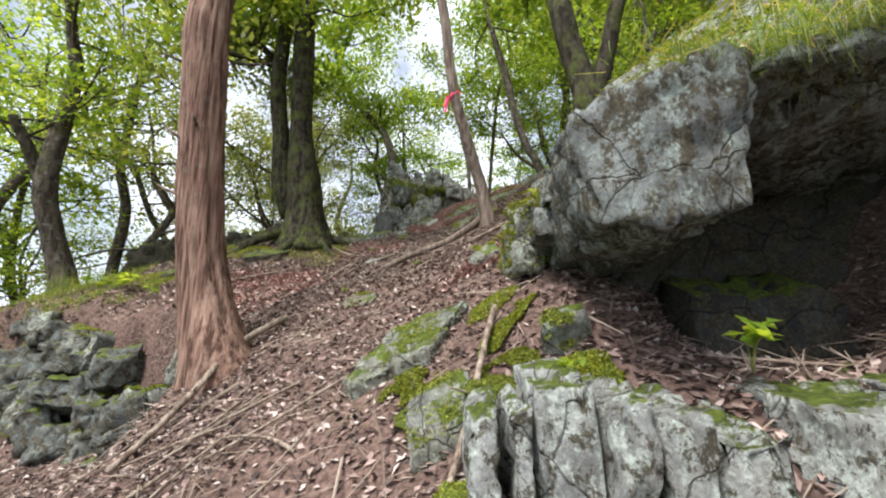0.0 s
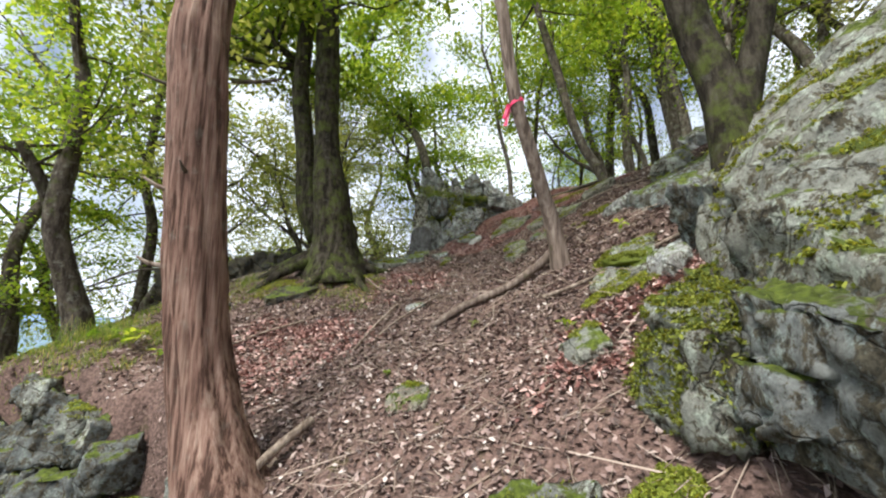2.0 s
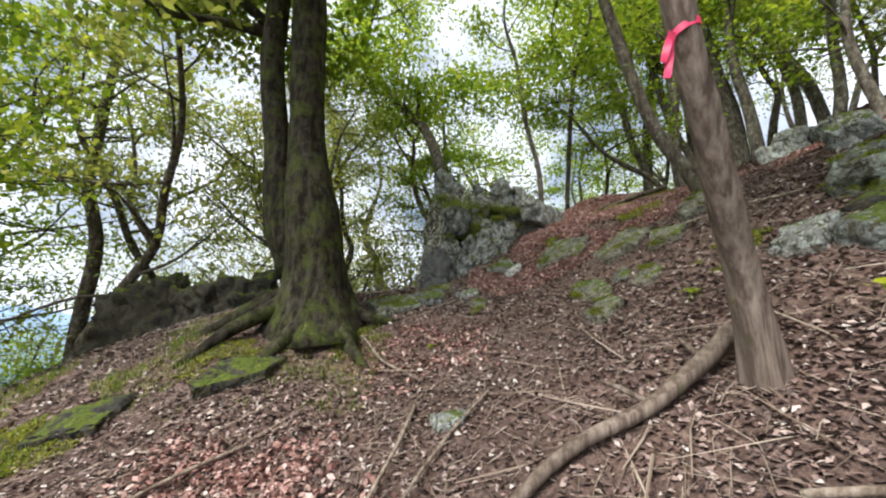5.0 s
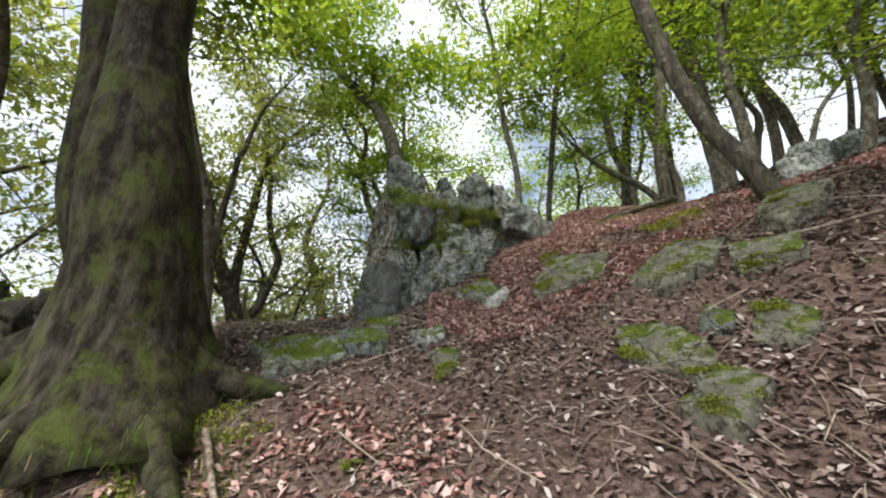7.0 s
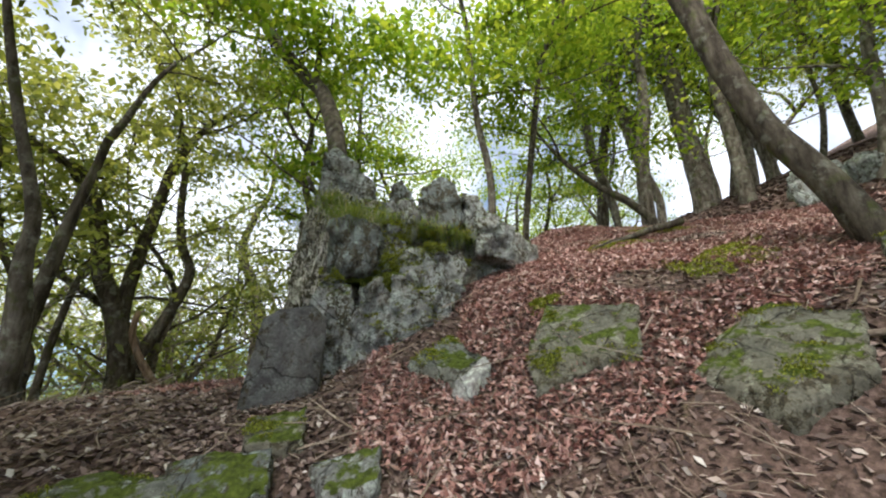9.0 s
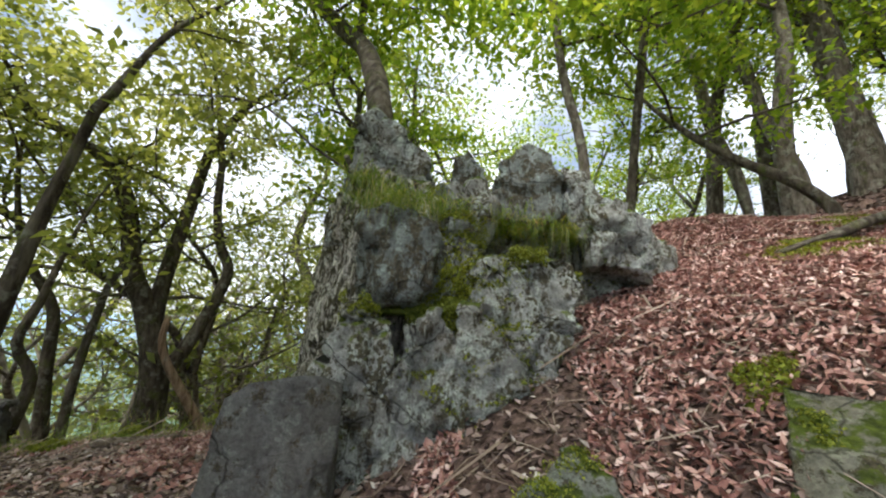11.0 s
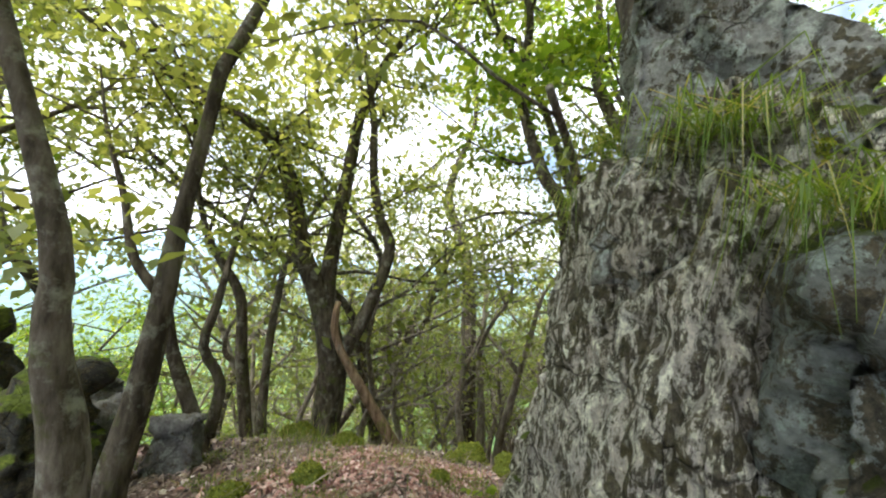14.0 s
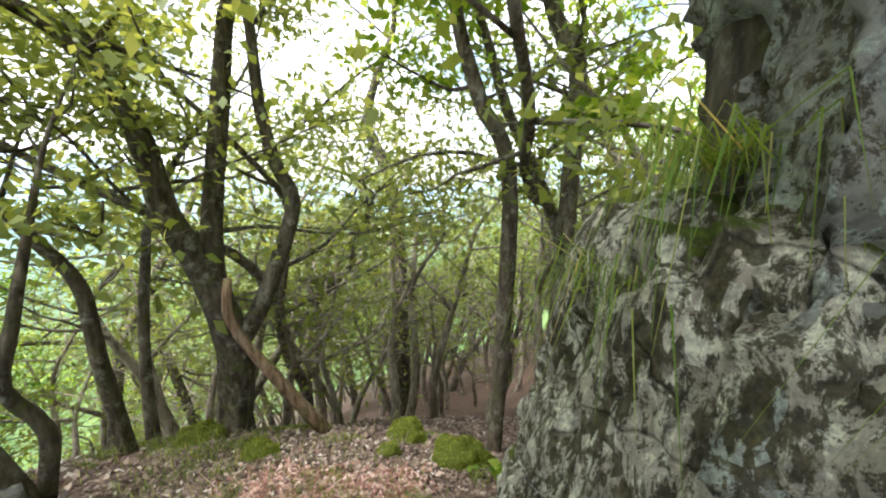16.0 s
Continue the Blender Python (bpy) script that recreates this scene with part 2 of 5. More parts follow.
LEAF = leaf_material("green_leaves", [(0.0, (0.07, 0.15, 0.018)), (0.5, (0.13, 0.24, 0.03)), (1.0, (0.24, 0.34, 0.055))], 0.6)
LEAF_DULL = leaf_material("shaded_leaves", [(0.0, (0.085, 0.13, 0.03)), (0.5, (0.145, 0.205, 0.065)), (1.0, (0.225, 0.285, 0.115))], 0.55)
LITTER = leaf_material("leaf_litter", [(0.0, (0.05, 0.035, 0.031)), (0.35, (0.15, 0.103, 0.09)), (0.72, (0.3, 0.212, 0.187)), (0.92, (0.48, 0.39, 0.35)), (1.0, (0.66, 0.61, 0.57))], 0.0, 0.7)
LITTER_RED = leaf_material("red_leaf_litter", [(0.0, (0.13, 0.056, 0.048)), (0.35, (0.33, 0.16, 0.135)), (0.7, (0.5, 0.3, 0.26)), (1.0, (0.72, 0.55, 0.5))], 0.0, 0.6)
GRASS = leaf_material("grass_blades", [(0.0, (0.06, 0.12, 0.016)), (0.6, (0.13, 0.22, 0.035)), (0.85, (0.22, 0.27, 0.07)), (1.0, (0.42, 0.36, 0.2))], 0.45)
MOSS = leaf_material("moss_fronds", [(0.0, (0.06, 0.08, 0.01)), (0.5, (0.15, 0.19, 0.024)), (1.0, (0.28, 0.32, 0.055))], 0.3, 0.8)
RIBBON = plain("pink_ribbon", (0.85, 0.06, 0.16), 0.4)
TWIG = leaf_material("dry_twigs", [(0.0, (0.08, 0.055, 0.04)), (0.5, (0.2, 0.15, 0.115)), (1.0, (0.35, 0.29, 0.24))], 0.0, 0.8)


# ---- building helpers ----
def mesh_object(name, verts, faces, mat, parent=None, smooth=True):
    me = bpy.data.meshes.new(name)
    me.from_pydata(verts, [], faces)
    me.materials.append(mat)
    if smooth:
        me.shade_smooth()
    ob = new(name, me)
    if parent:
        ob.parent = parent
    return ob


def quads_object(name, pts, mat, parent=None):
    """One mesh of free quads or longer strips: pts is (n, k, 3)."""
    n, k = pts.shape[:2]
    me = bpy.data.meshes.new(name)
    me.vertices.add(n * k)
    me.vertices.foreach_set("co", pts.reshape(-1).astype(np.float32))
    me.loops.add(n * k)
    me.loops.foreach_set("vertex_index", np.arange(n * k, dtype=np.int32))
    me.polygons.add(n)
    me.polygons.foreach_set("loop_start", np.arange(0, n * k, k, dtype=np.int32))
    me.update(calc_edges=True)
    me.materials.append(mat)
    ob = new(name, me)
    if parent:
        ob.parent = parent
    return ob


def part(name, bm, mat, parent, label="", smooth=True):
    me = bpy.data.meshes.new(name)
    bm.to_mesh(me)
    bm.free()
    me.materials.append(mat)
    if smooth:
        me.shade_smooth()
    ob = new(name, me)
    ob.parent = parent
    if label:
        ob["label"] = label
    return ob


def thing(name, place, label, category, group=""):
    return tagged(new(name), label, category, group) if place is None else tagged(at(new(name), place), label, category, group)


def at(ob, place):
    ob.location = place
    return ob


def local(pts, base):
    return [(p[0] - base[0], p[1] - base[1], p[2] - base[2], *p[3:]) for p in pts]


def smooth_path(pts, step):
    """Points on a gliding line through the given ones (x, y, z, radius)."""
    p = np.array(pts, float)
    if len(p) < 2:
        return p
    ext = np.vstack([2 * p[0] - p[1], p, 2 * p[-1] - p[-2]])
    out = []
    for i in range(1, len(ext) - 2):
        a, b, c, d = ext[i - 1:i + 3]
        k = max(2, int(np.linalg.norm(c[:3] - b[:3]) / step))
        for u in np.arange(k) / k:
            out.append(0.5 * (2 * b + (c - a) * u + (2 * a - 5 * b + 4 * c - d) * u * u + (3 * b - a - 3 * c + d) * u ** 3))
    out.append(ext[-2])
    out = np.array(out)
    out[:, 3] = np.maximum(out[:, 3], 0.002)
    return out


def tube(verts, faces, pts, sides, step, rough=0.0, seed=0.0, flare=0.0, wave=0.0, ridge=0.0, foot=(0, 0)):
    """Adds a bent, tapering round stem to verts and faces."""
    p = smooth_path(pts, step)
    n = len(p)
    tang = np.gradient(p[:, :3], axis=0)
    tang /= np.linalg.norm(tang, axis=1)[:, None] + 1e-9
    side = np.cross(tang[0], (0.3, 0.9, 0.1) if abs(tang[0][2]) > 0.5 else (0, 0, 1))
    base = len(verts)
    ang = np.arange(sides) * 2 * math.pi / sides
    for i in range(n):
        side = side - tang[i] * side.dot(tang[i])
        side /= np.linalg.norm(side) + 1e-9
        other = np.cross(tang[i], side)
        c, r = p[i, :3], p[i, 3]
        if wave:
            c = c + side * wave * noise.noise((seed, i * step * 1.6, 0)) + other * wave * noise.noise((0, seed, i * step * 1.6))
        for a in ang:
            d = side * math.cos(a) + other * math.sin(a)
            k = 1.0
            if rough:
                q = c * 1.0 + d * r
                k += rough * (noise.noise((math.cos(a) * 2.6 + seed, math.sin(a) * 2.6, i * step * 1.3)) + 0.6 * noise.noise((q[0] * 14, q[1] * 14, q[2] * 4)))
            if flare and i * step < 0.5:
                k += flare * max(0, noise.noise((math.cos(a) * 1.9 + seed, math.sin(a) * 1.9, 3.1)) + 0.25) * (1 - i * step / 0.5) ** 2
            if ridge:
                w = noise.noise((math.cos(a) * 7 + seed, math.sin(a) * 7, p[i, 2] * 0.9)) + 0.5 * noise.noise((math.cos(a) * 16, math.sin(a) * 16 + seed, p[i, 2] * 2.2))
                k += ridge * (1 - 2.2 * abs(w))
            if foot != (0, 0):
                k += max(0, d[0] * foot[0] + d[1] * foot[1]) * max(0, 1 - i * step / 1.1) ** 2
            verts.append(tuple(c + d * r * k))
    for i in range(n - 1):
        for j in range(sides):
            a, b = base + i * sides + j, base + i * sides + (j + 1) % sides
            faces.append((a, b, b + sides, a + sides))
    faces.append(tuple(base + (n - 1) * sides + j for j in range(sides)))
    faces.append(tuple(base + j for j in reversed(range(sides))))
    return p


def stem(name, pts, mat, parent, label="", sides=12, step=0.08, rough=0.08, seed=0.0, flare=0.0, wave=0.0, ridge=0.0, foot=(0, 0)):
    v, f = [], []
    tube(v, f, pts, sides, step, rough, seed, flare, wave, ridge, foot)
    ob = mesh_object(name, v, f, mat, parent)
    if label:
        ob["label"] = label
    return ob


def leaf_quads(centers, size, rng, flat=0.6, long=1.7, droop=0.25):
    """Folded leaf shapes at the centers: four points each, mostly facing up."""
    n = len(centers)
    yaw = rng.uniform(0, 2 * math.pi, n)
    tilt = rng.normal(0, flat, n) - droop
    roll = rng.normal(0, flat, n)
    s = size * rng.uniform(0.6, 1.35, n)
    d = np.stack([np.cos(yaw) * np.cos(tilt), np.sin(yaw) * np.cos(tilt), np.sin(tilt)], 1)
    w = np.stack([-np.sin(yaw) * np.cos(roll), np.cos(yaw) * np.cos(roll), np.sin(roll)], 1)
    up = np.cross(d, w)
    a = centers - d * (s * 0.5 * long)[:, None]
    b = centers + w * (s * 0.5)[:, None] - d * (s * 0.1)[:, None] + up * (s * 0.12)[:, None]
    c = centers + d * (s * 0.5 * long)[:, None] - up * (s * 0.1)[:, None]
    e = centers - w * (s * 0.5)[:, None] - d * (s * 0.1)[:, None] + up * (s * 0.12)[:, None]
    return np.stack([a, b, c, e], 1)


def lerp_path(p, u):
    i = min(int(u * (len(p) - 1)), len(p) - 2)
    f = u * (len(p) - 1) - i
    return p[i] * (1 - f) + p[i + 1] * f


def grow(stems, rng, branches, length, leaves, spread=0.35, start=0.4, leaf=0.075, lift=0.35):
    """Branches along stems: returns the tubes' verts and faces, and the leaf centers."""
    v, f, cen = [], [], []
    for k, pts in enumerate(stems):
        p = smooth_path(pts, 0.25)
        nb = branches[k] if isinstance(branches, (list, tuple)) else branches
        for j in range(nb):
            u = start + (1 - start) * (j + rng.uniform(0, 1)) / nb
            o = lerp_path(p, min(u, 0.999))
            az = j * 2.4 + rng.uniform(-0.7, 0.7) + k
            el = rng.uniform(-0.05, 0.75) * lift * 2
            ln = length * rng.uniform(0.55, 1.25)
            q = [o[:3]]
            d = np.array([math.cos(az) * math.cos(el), math.sin(az) * math.cos(el), math.sin(el)])
            for s in range(4):
                d = d + rng.normal(0, 0.22, 3) + (0, 0, 0.04)
                d /= np.linalg.norm(d)
                q.append(q[-1] + d * ln / 4)
            r0 = min(o[3] * 0.5, 0.008 + 0.011 * ln)
            bp = [(*x, r0 * (1 - 0.2 * i) + 0.003) for i, x in enumerate(q)]
            tube(v, f, bp, 4, 0.35)
            bp = smooth_path(bp, 0.15)
            for tw in range(3):
                ou = lerp_path(bp, rng.uniform(0.3, 0.98))
                td = d * 0.5 + rng.normal(0, 0.6, 3) * (1, 1, 0.35)
                td /= np.linalg.norm(td) + 1e-6
                tl = ln * rng.uniform(0.25, 0.5)
                e1, e2 = ou[:3] + td * tl * 0.5 + rng.normal(0, 0.04, 3), ou[:3] + td * tl
                tube(v, f, [(*ou[:3], r0 * 0.4), (*e1, r0 * 0.28), (*e2, 0.003)], 3, 0.6)
                m = max(2, int(leaves * rng.uniform(0.5, 1.4) / 3))
                uu = rng.uniform(0.1, 1.1, m)[:, None]
                cen.append(ou[:3] + (e2 - ou[:3]) * uu + rng.normal(0, spread, (m, 3)) * (0.5 * ln, 0.5 * ln, 0.16 * ln))
    return v, f, np.vstack(cen) if cen else np.zeros((0, 3))


def tree(stems, bark, leaves_mat, label, seed, branches=5, length=1.4, leaves=120, start=0.45, leaf=0.06, top=2.5, flare=0.5, sides=12, name="tree", category="tree", limbs=(), spread=0.35, lift=0.35, crown=True, group="", ridge=0.0, foot=(0, 0), step=0.1):
    """A tree from the lines of its stems: the first is the trunk, each is carried on upwards by top metres."""
    rng = np.random.default_rng(seed)
    base = stems[0][0][:3]
    root = thing(name, base, label, category, group)
    loc = []
    for i, s in enumerate(stems):
        s = local(s, base)
        if top:
            a, b = np.array(s[-2]), np.array(s[-1])
            d = (b - a)[:3] / (np.linalg.norm((b - a)[:3]) + 1e-6)
            for k in range(1, 4):
                d = d + rng.normal(0, 0.2, 3) + (0, 0, 0.22)
                d /= np.linalg.norm(d)
                q = np.array(s[-1][:3]) + d * top / 3
                s = s + [(*q, b[3] * (1 - 0.28 * k))]
        loc.append(s)
        stem("trunk" if i == 0 else "limb", s, bark, root, sides=sides, rough=0.1, seed=seed * 1.7 + i, flare=flare if i == 0 else 0, step=step, ridge=ridge, foot=foot if i == 0 else (0, 0))
    for s in limbs:
        s = local(s, base)
        stem("limb", s, bark, root, sides=8, rough=0.08, seed=seed + 9, step=0.12)
        loc.append(s)
    if crown:
        v, f, c = grow(loc, rng, branches, length, leaves, spread, start, leaf, lift)
        tagged(mesh_object("spray", v, f, bark, root), kind="stuff")
        quads_object("crown", leaf_quads(c, leaf * 1.16, rng), leaves_mat, root)
    return root


def hull_rock(low, high, seed, edge=0.09, rough=0.06, smooth=1):
    """A broken rock: the hull of a lower and an upper ring of corners, then worn and cracked."""
    bm = bmesh.new()
    for p in (*low, *high):
        bm.verts.new(p)
    r = bmesh.ops.convex_hull(bm, input=bm.verts)
    bmesh.ops.delete(bm, geom=[g for g in r["geom_interior"] if isinstance(g, bmesh.types.BMVert)], context="VERTS")
    bmesh.ops.triangulate(bm, faces=bm.faces)
    for _ in range(7):
        big = [e for e in bm.edges if e.calc_length() > edge * 1.6]
        if not big or len(bm.verts) > 16000:
            break
        bmesh.ops.subdivide_edges(bm, edges=big, cuts=1)
        bmesh.ops.triangulate(bm, faces=[x for x in bm.faces if len(x.verts) > 3])
    for _ in range(smooth):
        bmesh.ops.smooth_vert(bm, verts=bm.verts, factor=0.5, use_axis_x=True, use_axis_y=True, use_axis_z=True)
    bm.normal_update()
    moves = []
    for v in bm.verts:
        c = v.co
        q = Vector((c.x + seed * 3.1, c.y, c.z))
        w = q + noise.noise_vector(q * 2.2) * 0.16
        d = 0.0
        for s, amp in ((2.6, 1.0), (6.5, 0.5), (14.0, 0.26)):
            dist, cells = noise.voronoi(Vector((w.x * s, w.y * s, w.z * s * 0.8)))
            face = noise.noise_vector(cells[0] * 3.7)
            off = (Vector((w.x * s, w.y * s, w.z * s * 0.8)) - cells[0])
            d += amp * (1.5 * noise.noise(cells[0] * 5.3) + 1.9 * off.dot(face))
            d -= amp * 0.8 * max(0.0, 1 - (dist[1] - dist[0]) / 0.07)
        d += 0.35 * noise.fractal(q * 4, 0.8, 2.1, 3) + 0.22 * noise.fractal(q * 15, 0.8, 2.1, 3)
        moves.append(v.normal * d * rough)
    for v, d in zip(bm.verts, moves):
        v.co += d
    return bm


def mossy(ob, count, lo=0.55, size=0.012, seed=0, patch=2.5, cover=0.0):
    """Tiny moss fronds on the upward faces of a rock, in patches."""
    me = ob.data
    n = len(me.polygons)
    cen, nor, area = np.empty(n * 3), np.empty(n * 3), np.empty(n)
    me.polygons.foreach_get("center", cen), me.polygons.foreach_get("normal", nor), me.polygons.foreach_get("area", area)
    cen, nor = cen.reshape(-1, 3), nor.reshape(-1, 3)
    field = np.array([noise.fractal(Vector(c) * patch + Vector((seed, 0, 0)), 0.9, 2.0, 4) for c in cen])
    w = area * (nor[:, 2] > lo) * (field > -cover)
    if w.sum() <= 0:
        return
    g = np.random.default_rng(seed + 3)
    pick = g.choice(n, count, p=w / w.sum())
    pts = cen[pick] + nor[pick] * 0.006 + g.normal(0, 0.014, (count, 3)) * (1, 1, 0.3)
    return tagged(quads_object("moss", leaf_quads(pts, size, g, 0.8, 1.6, 0), MOSS, ob.parent), "bright yellow-green moss", kind="stuff")


def block(size, seed, edge=0.09, rough=0.06, taper=0.85, smooth=1, sides=7):
    """An uneven angular boulder of that size, standing on its own base."""
    rng = np.random.default_rng(seed)
    sx, sy, sz = size
    low, high = [], []
    for k in range(sides):
        a = 2 * math.pi * (k + rng.uniform(-0.3, 0.3)) / sides
        sq = 1 / max(abs(math.cos(a)), abs(math.sin(a))) * 0.88
        r = rng.uniform(0.85, 1.1) * sq
        low.append((math.cos(a) * r * sx / 2, math.sin(a) * r * sy / 2, rng.uniform(-0.1, 0.1) * sz))
        r *= taper * rng.uniform(0.85, 1.1)
        high.append((math.cos(a) * r * sx / 2, math.sin(a) * r * sy / 2, sz * rng.uniform(0.78, 1.0)))
    return hull_rock(low, high, seed, edge, rough, smooth)


# ---- the hillside ----
XS = np.array((-13.2, -5.5, -3.08, -1.32, 0.0, 1.32, 3.3, 9.9))
YS = np.array((-3.3, 0.55, 2.2, 3.85, 5.5, 7.15, 8.8, 11.0, 14.3, 19.8, 33.0))
HEIGHTS = np.array((
    (-4.95, -2.38, -1.72, -1.30, -0.88, -0.25, 0.84, 4.95),
    (-3.73, -1.07, -0.39, 0.02, 0.56, 1.15, 2.17, 6.22),
    (-3.19, -0.22, 0.45, 1.04, 1.57, 2.22, 3.08, 6.80),
    (-2.70, 1.06, 1.55, 2.00, 2.33, 3.09, 4.11, 7.30),
    (-2.32, 2.19, 2.74, 2.65, 2.98, 3.67, 4.73, 7.70),
    (-1.60, 2.90, 3.40, 3.39, 3.65, 4.32, 5.09, 8.00),
    (-1.60, 3.10, 3.51, 3.78, 4.49, 4.87, 5.33, 8.25),
    (-2.76, 2.62, 3.06, 3.2, 4.30, 5.55, 5.81, 8.58),
    (-4.20, 0.55, 1.05, 1.15, 1.9, 4.00, 5.50, 8.70),
    (-6.50, -2.40, -1.90, -1.30, 0.00, 1.40, 3.60, 7.48),
    (-9.90, -6.60, -5.59, -4.84, -4.28, -3.70, -2.75, 1.10),
))


def hermite(k, v, x):
    """Gliding interpolation of the rows of v at k; straight on beyond the ends."""
    s, h = np.diff(v, axis=0) / np.diff(k)[:, None], np.diff(k)[:, None]
    m = np.vstack([s[:1], (s[:-1] * h[1:] + s[1:] * h[:-1]) / (h[1:] + h[:-1]), s[-1:]])
    i = np.clip(np.searchsorted(k, x) - 1, 0, len(k) - 2)
    w = (k[i + 1] - k[i])[:, None]
    u = ((x - k[i]) / w[:, 0])[:, None]
    uc = np.clip(u, 0, 1)
    out = (2 * uc ** 3 - 3 * uc ** 2 + 1) * v[i] + (uc ** 3 - 2 * uc ** 2 + uc) * w * m[i] + (3 * uc ** 2 - 2 * uc ** 3) * v[i + 1] + (uc ** 3 - uc ** 2) * w * m[i + 1]
    return out + np.where(u < 0, u * w * m[0], 0) + np.where(u > 1, (u - 1) * w * m[-1], 0)


def height_rows(xs, y):
    """Ground height along a line of constant y."""
    row = hermite(YS, HEIGHTS, np.array([float(np.clip(y, -12, 60))]))[0]
    z = hermite(XS, row[:, None], np.clip(xs, -60, 60))[:, 0]
    x = np.asarray(xs, float)
    # a steep little bank on the downhill side, near the cypress
    edge = 3.6 - 0.36 * (np.clip(x, -7, 0) + 2.36)
    s = y - edge + 0.08 * np.sin(x * 5) + 0.05 * np.sin(x * 13)
    side = np.clip((-1.95 - x) / 0.5, 0, 1) * np.clip((x + 8) / 2, 0, 1)
    z = z + side * np.where(s > 0, 0.28 * np.exp(-(s / 0.7) ** 2), -0.62 * np.exp(-(s / 1.7) ** 2) + 0.9 * np.exp(-(s / 0.1) ** 2))
    # a rise beside the boulder and a hollow under it
    z = z + 0.2 * np.exp(-((x - 0.75) / 0.33) ** 2 - ((y - 1.95) / 0.4) ** 2)
    z = z - 0.85 * np.exp(-((x - 1.85) / 0.75) ** 2 - ((y - 1.95) / 0.55) ** 2)
    r = np.hypot(x, y - 8)
    far = np.clip((r - 26) / 90, 0, 1) ** 2 * (3 - 2 * np.clip((r - 26) / 90, 0, 1))
    ang = np.arctan2(y - 8, x)
    hills = -60 + 30 * np.clip(x / 120, -1, 1.5) + np.clip((r - 500) / 1200, 0, 1) * (95 + 40 * np.sin(ang * 5 + 1) + 25 * np.sin(ang * 13) + 12 * np.sin(ang * 31))
    return z * (1 - far) + hills * far


def ground_z(x, y):
    return float(height_rows(np.array([x]), y)[0] + 0.035 * noise.fractal((x * 1.7, y * 1.7, 0), 0.9, 2.0, 4))


ZX, ZY = np.arange(-6.0, 4.6, 0.05), np.arange(0.0, 13.1, 0.05)
Z_TABLE = np.array([height_rows(ZX, b) + [0.035 * noise.fractal((a * 1.7, b * 1.7, 0), 0.9, 2.0, 4) for a in ZX] for b in ZY])


def near_z(x, y):
    """Ground heights at many places near the trail."""
    fx, fy = np.clip((x - ZX[0]) / 0.05, 0, len(ZX) - 2), np.clip((y - ZY[0]) / 0.05, 0, len(ZY) - 2)
    i, j = fx.astype(int), fy.astype(int)
    u, w = fx - i, fy - j
    return Z_TABLE[j, i] * (1 - u) * (1 - w) + Z_TABLE[j, i + 1] * u * (1 - w) + Z_TABLE[j + 1, i] * (1 - u) * w + Z_TABLE[j + 1, i + 1] * u * w


def graded(lo, hi, step):
    mid = list(np.arange(lo, hi + 1e-6, step))
    a, b, s = [], [], step
    x = hi
    while x < 4000:
        s *= 1.17
        x += s
        b.append(x)
    x, s = lo, step
    while x > -4000:
        s *= 1.17
        x -= s
        a.append(x)
    return np.array(a[::-1] + mid + b)


def build_ground():
    gx, gy = graded(-5.2, 3.4, 0.055), graded(-0.6, 12.5, 0.055)
    verts, nx = [], len(gx)
    for y in gy:
        hz = height_rows(gx, y)
        for x, z in zip(gx, hz):
            if abs(x) < 40 and -30 < y < 50:
                z += 0.035 * noise.fractal((x * 1.7, y * 1.7, 0), 0.9, 2.0, 4)
                if -6 < x < 4 and -1 < y < 13:
                    z += 0.014 * noise.noise((x * 11, y * 11, 2))
            verts.append((x, y, z))
    faces = [(j * nx + i, j * nx + i + 1, (j + 1) * nx + i + 1, (j + 1) * nx + i) for j in range(len(gy) - 1) for i in range(nx - 1)]
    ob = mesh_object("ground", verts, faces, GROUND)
    return tagged(ob, "sloping forest floor of dark soil with fallen leaves and moss", "ground", "", "structure")


build_ground()

# ---- trees whose stems stand clear ----

def planted(pts):
    """Carries a stem down into the ground."""
    x, y, z, r = pts[0]
    g = ground_z(x, y)
    if z > g - 0.1:
        return [(x, y, g - 0.2, r * 1.1)] + (pts if z > g + 0.1 else pts[1:])
    return pts


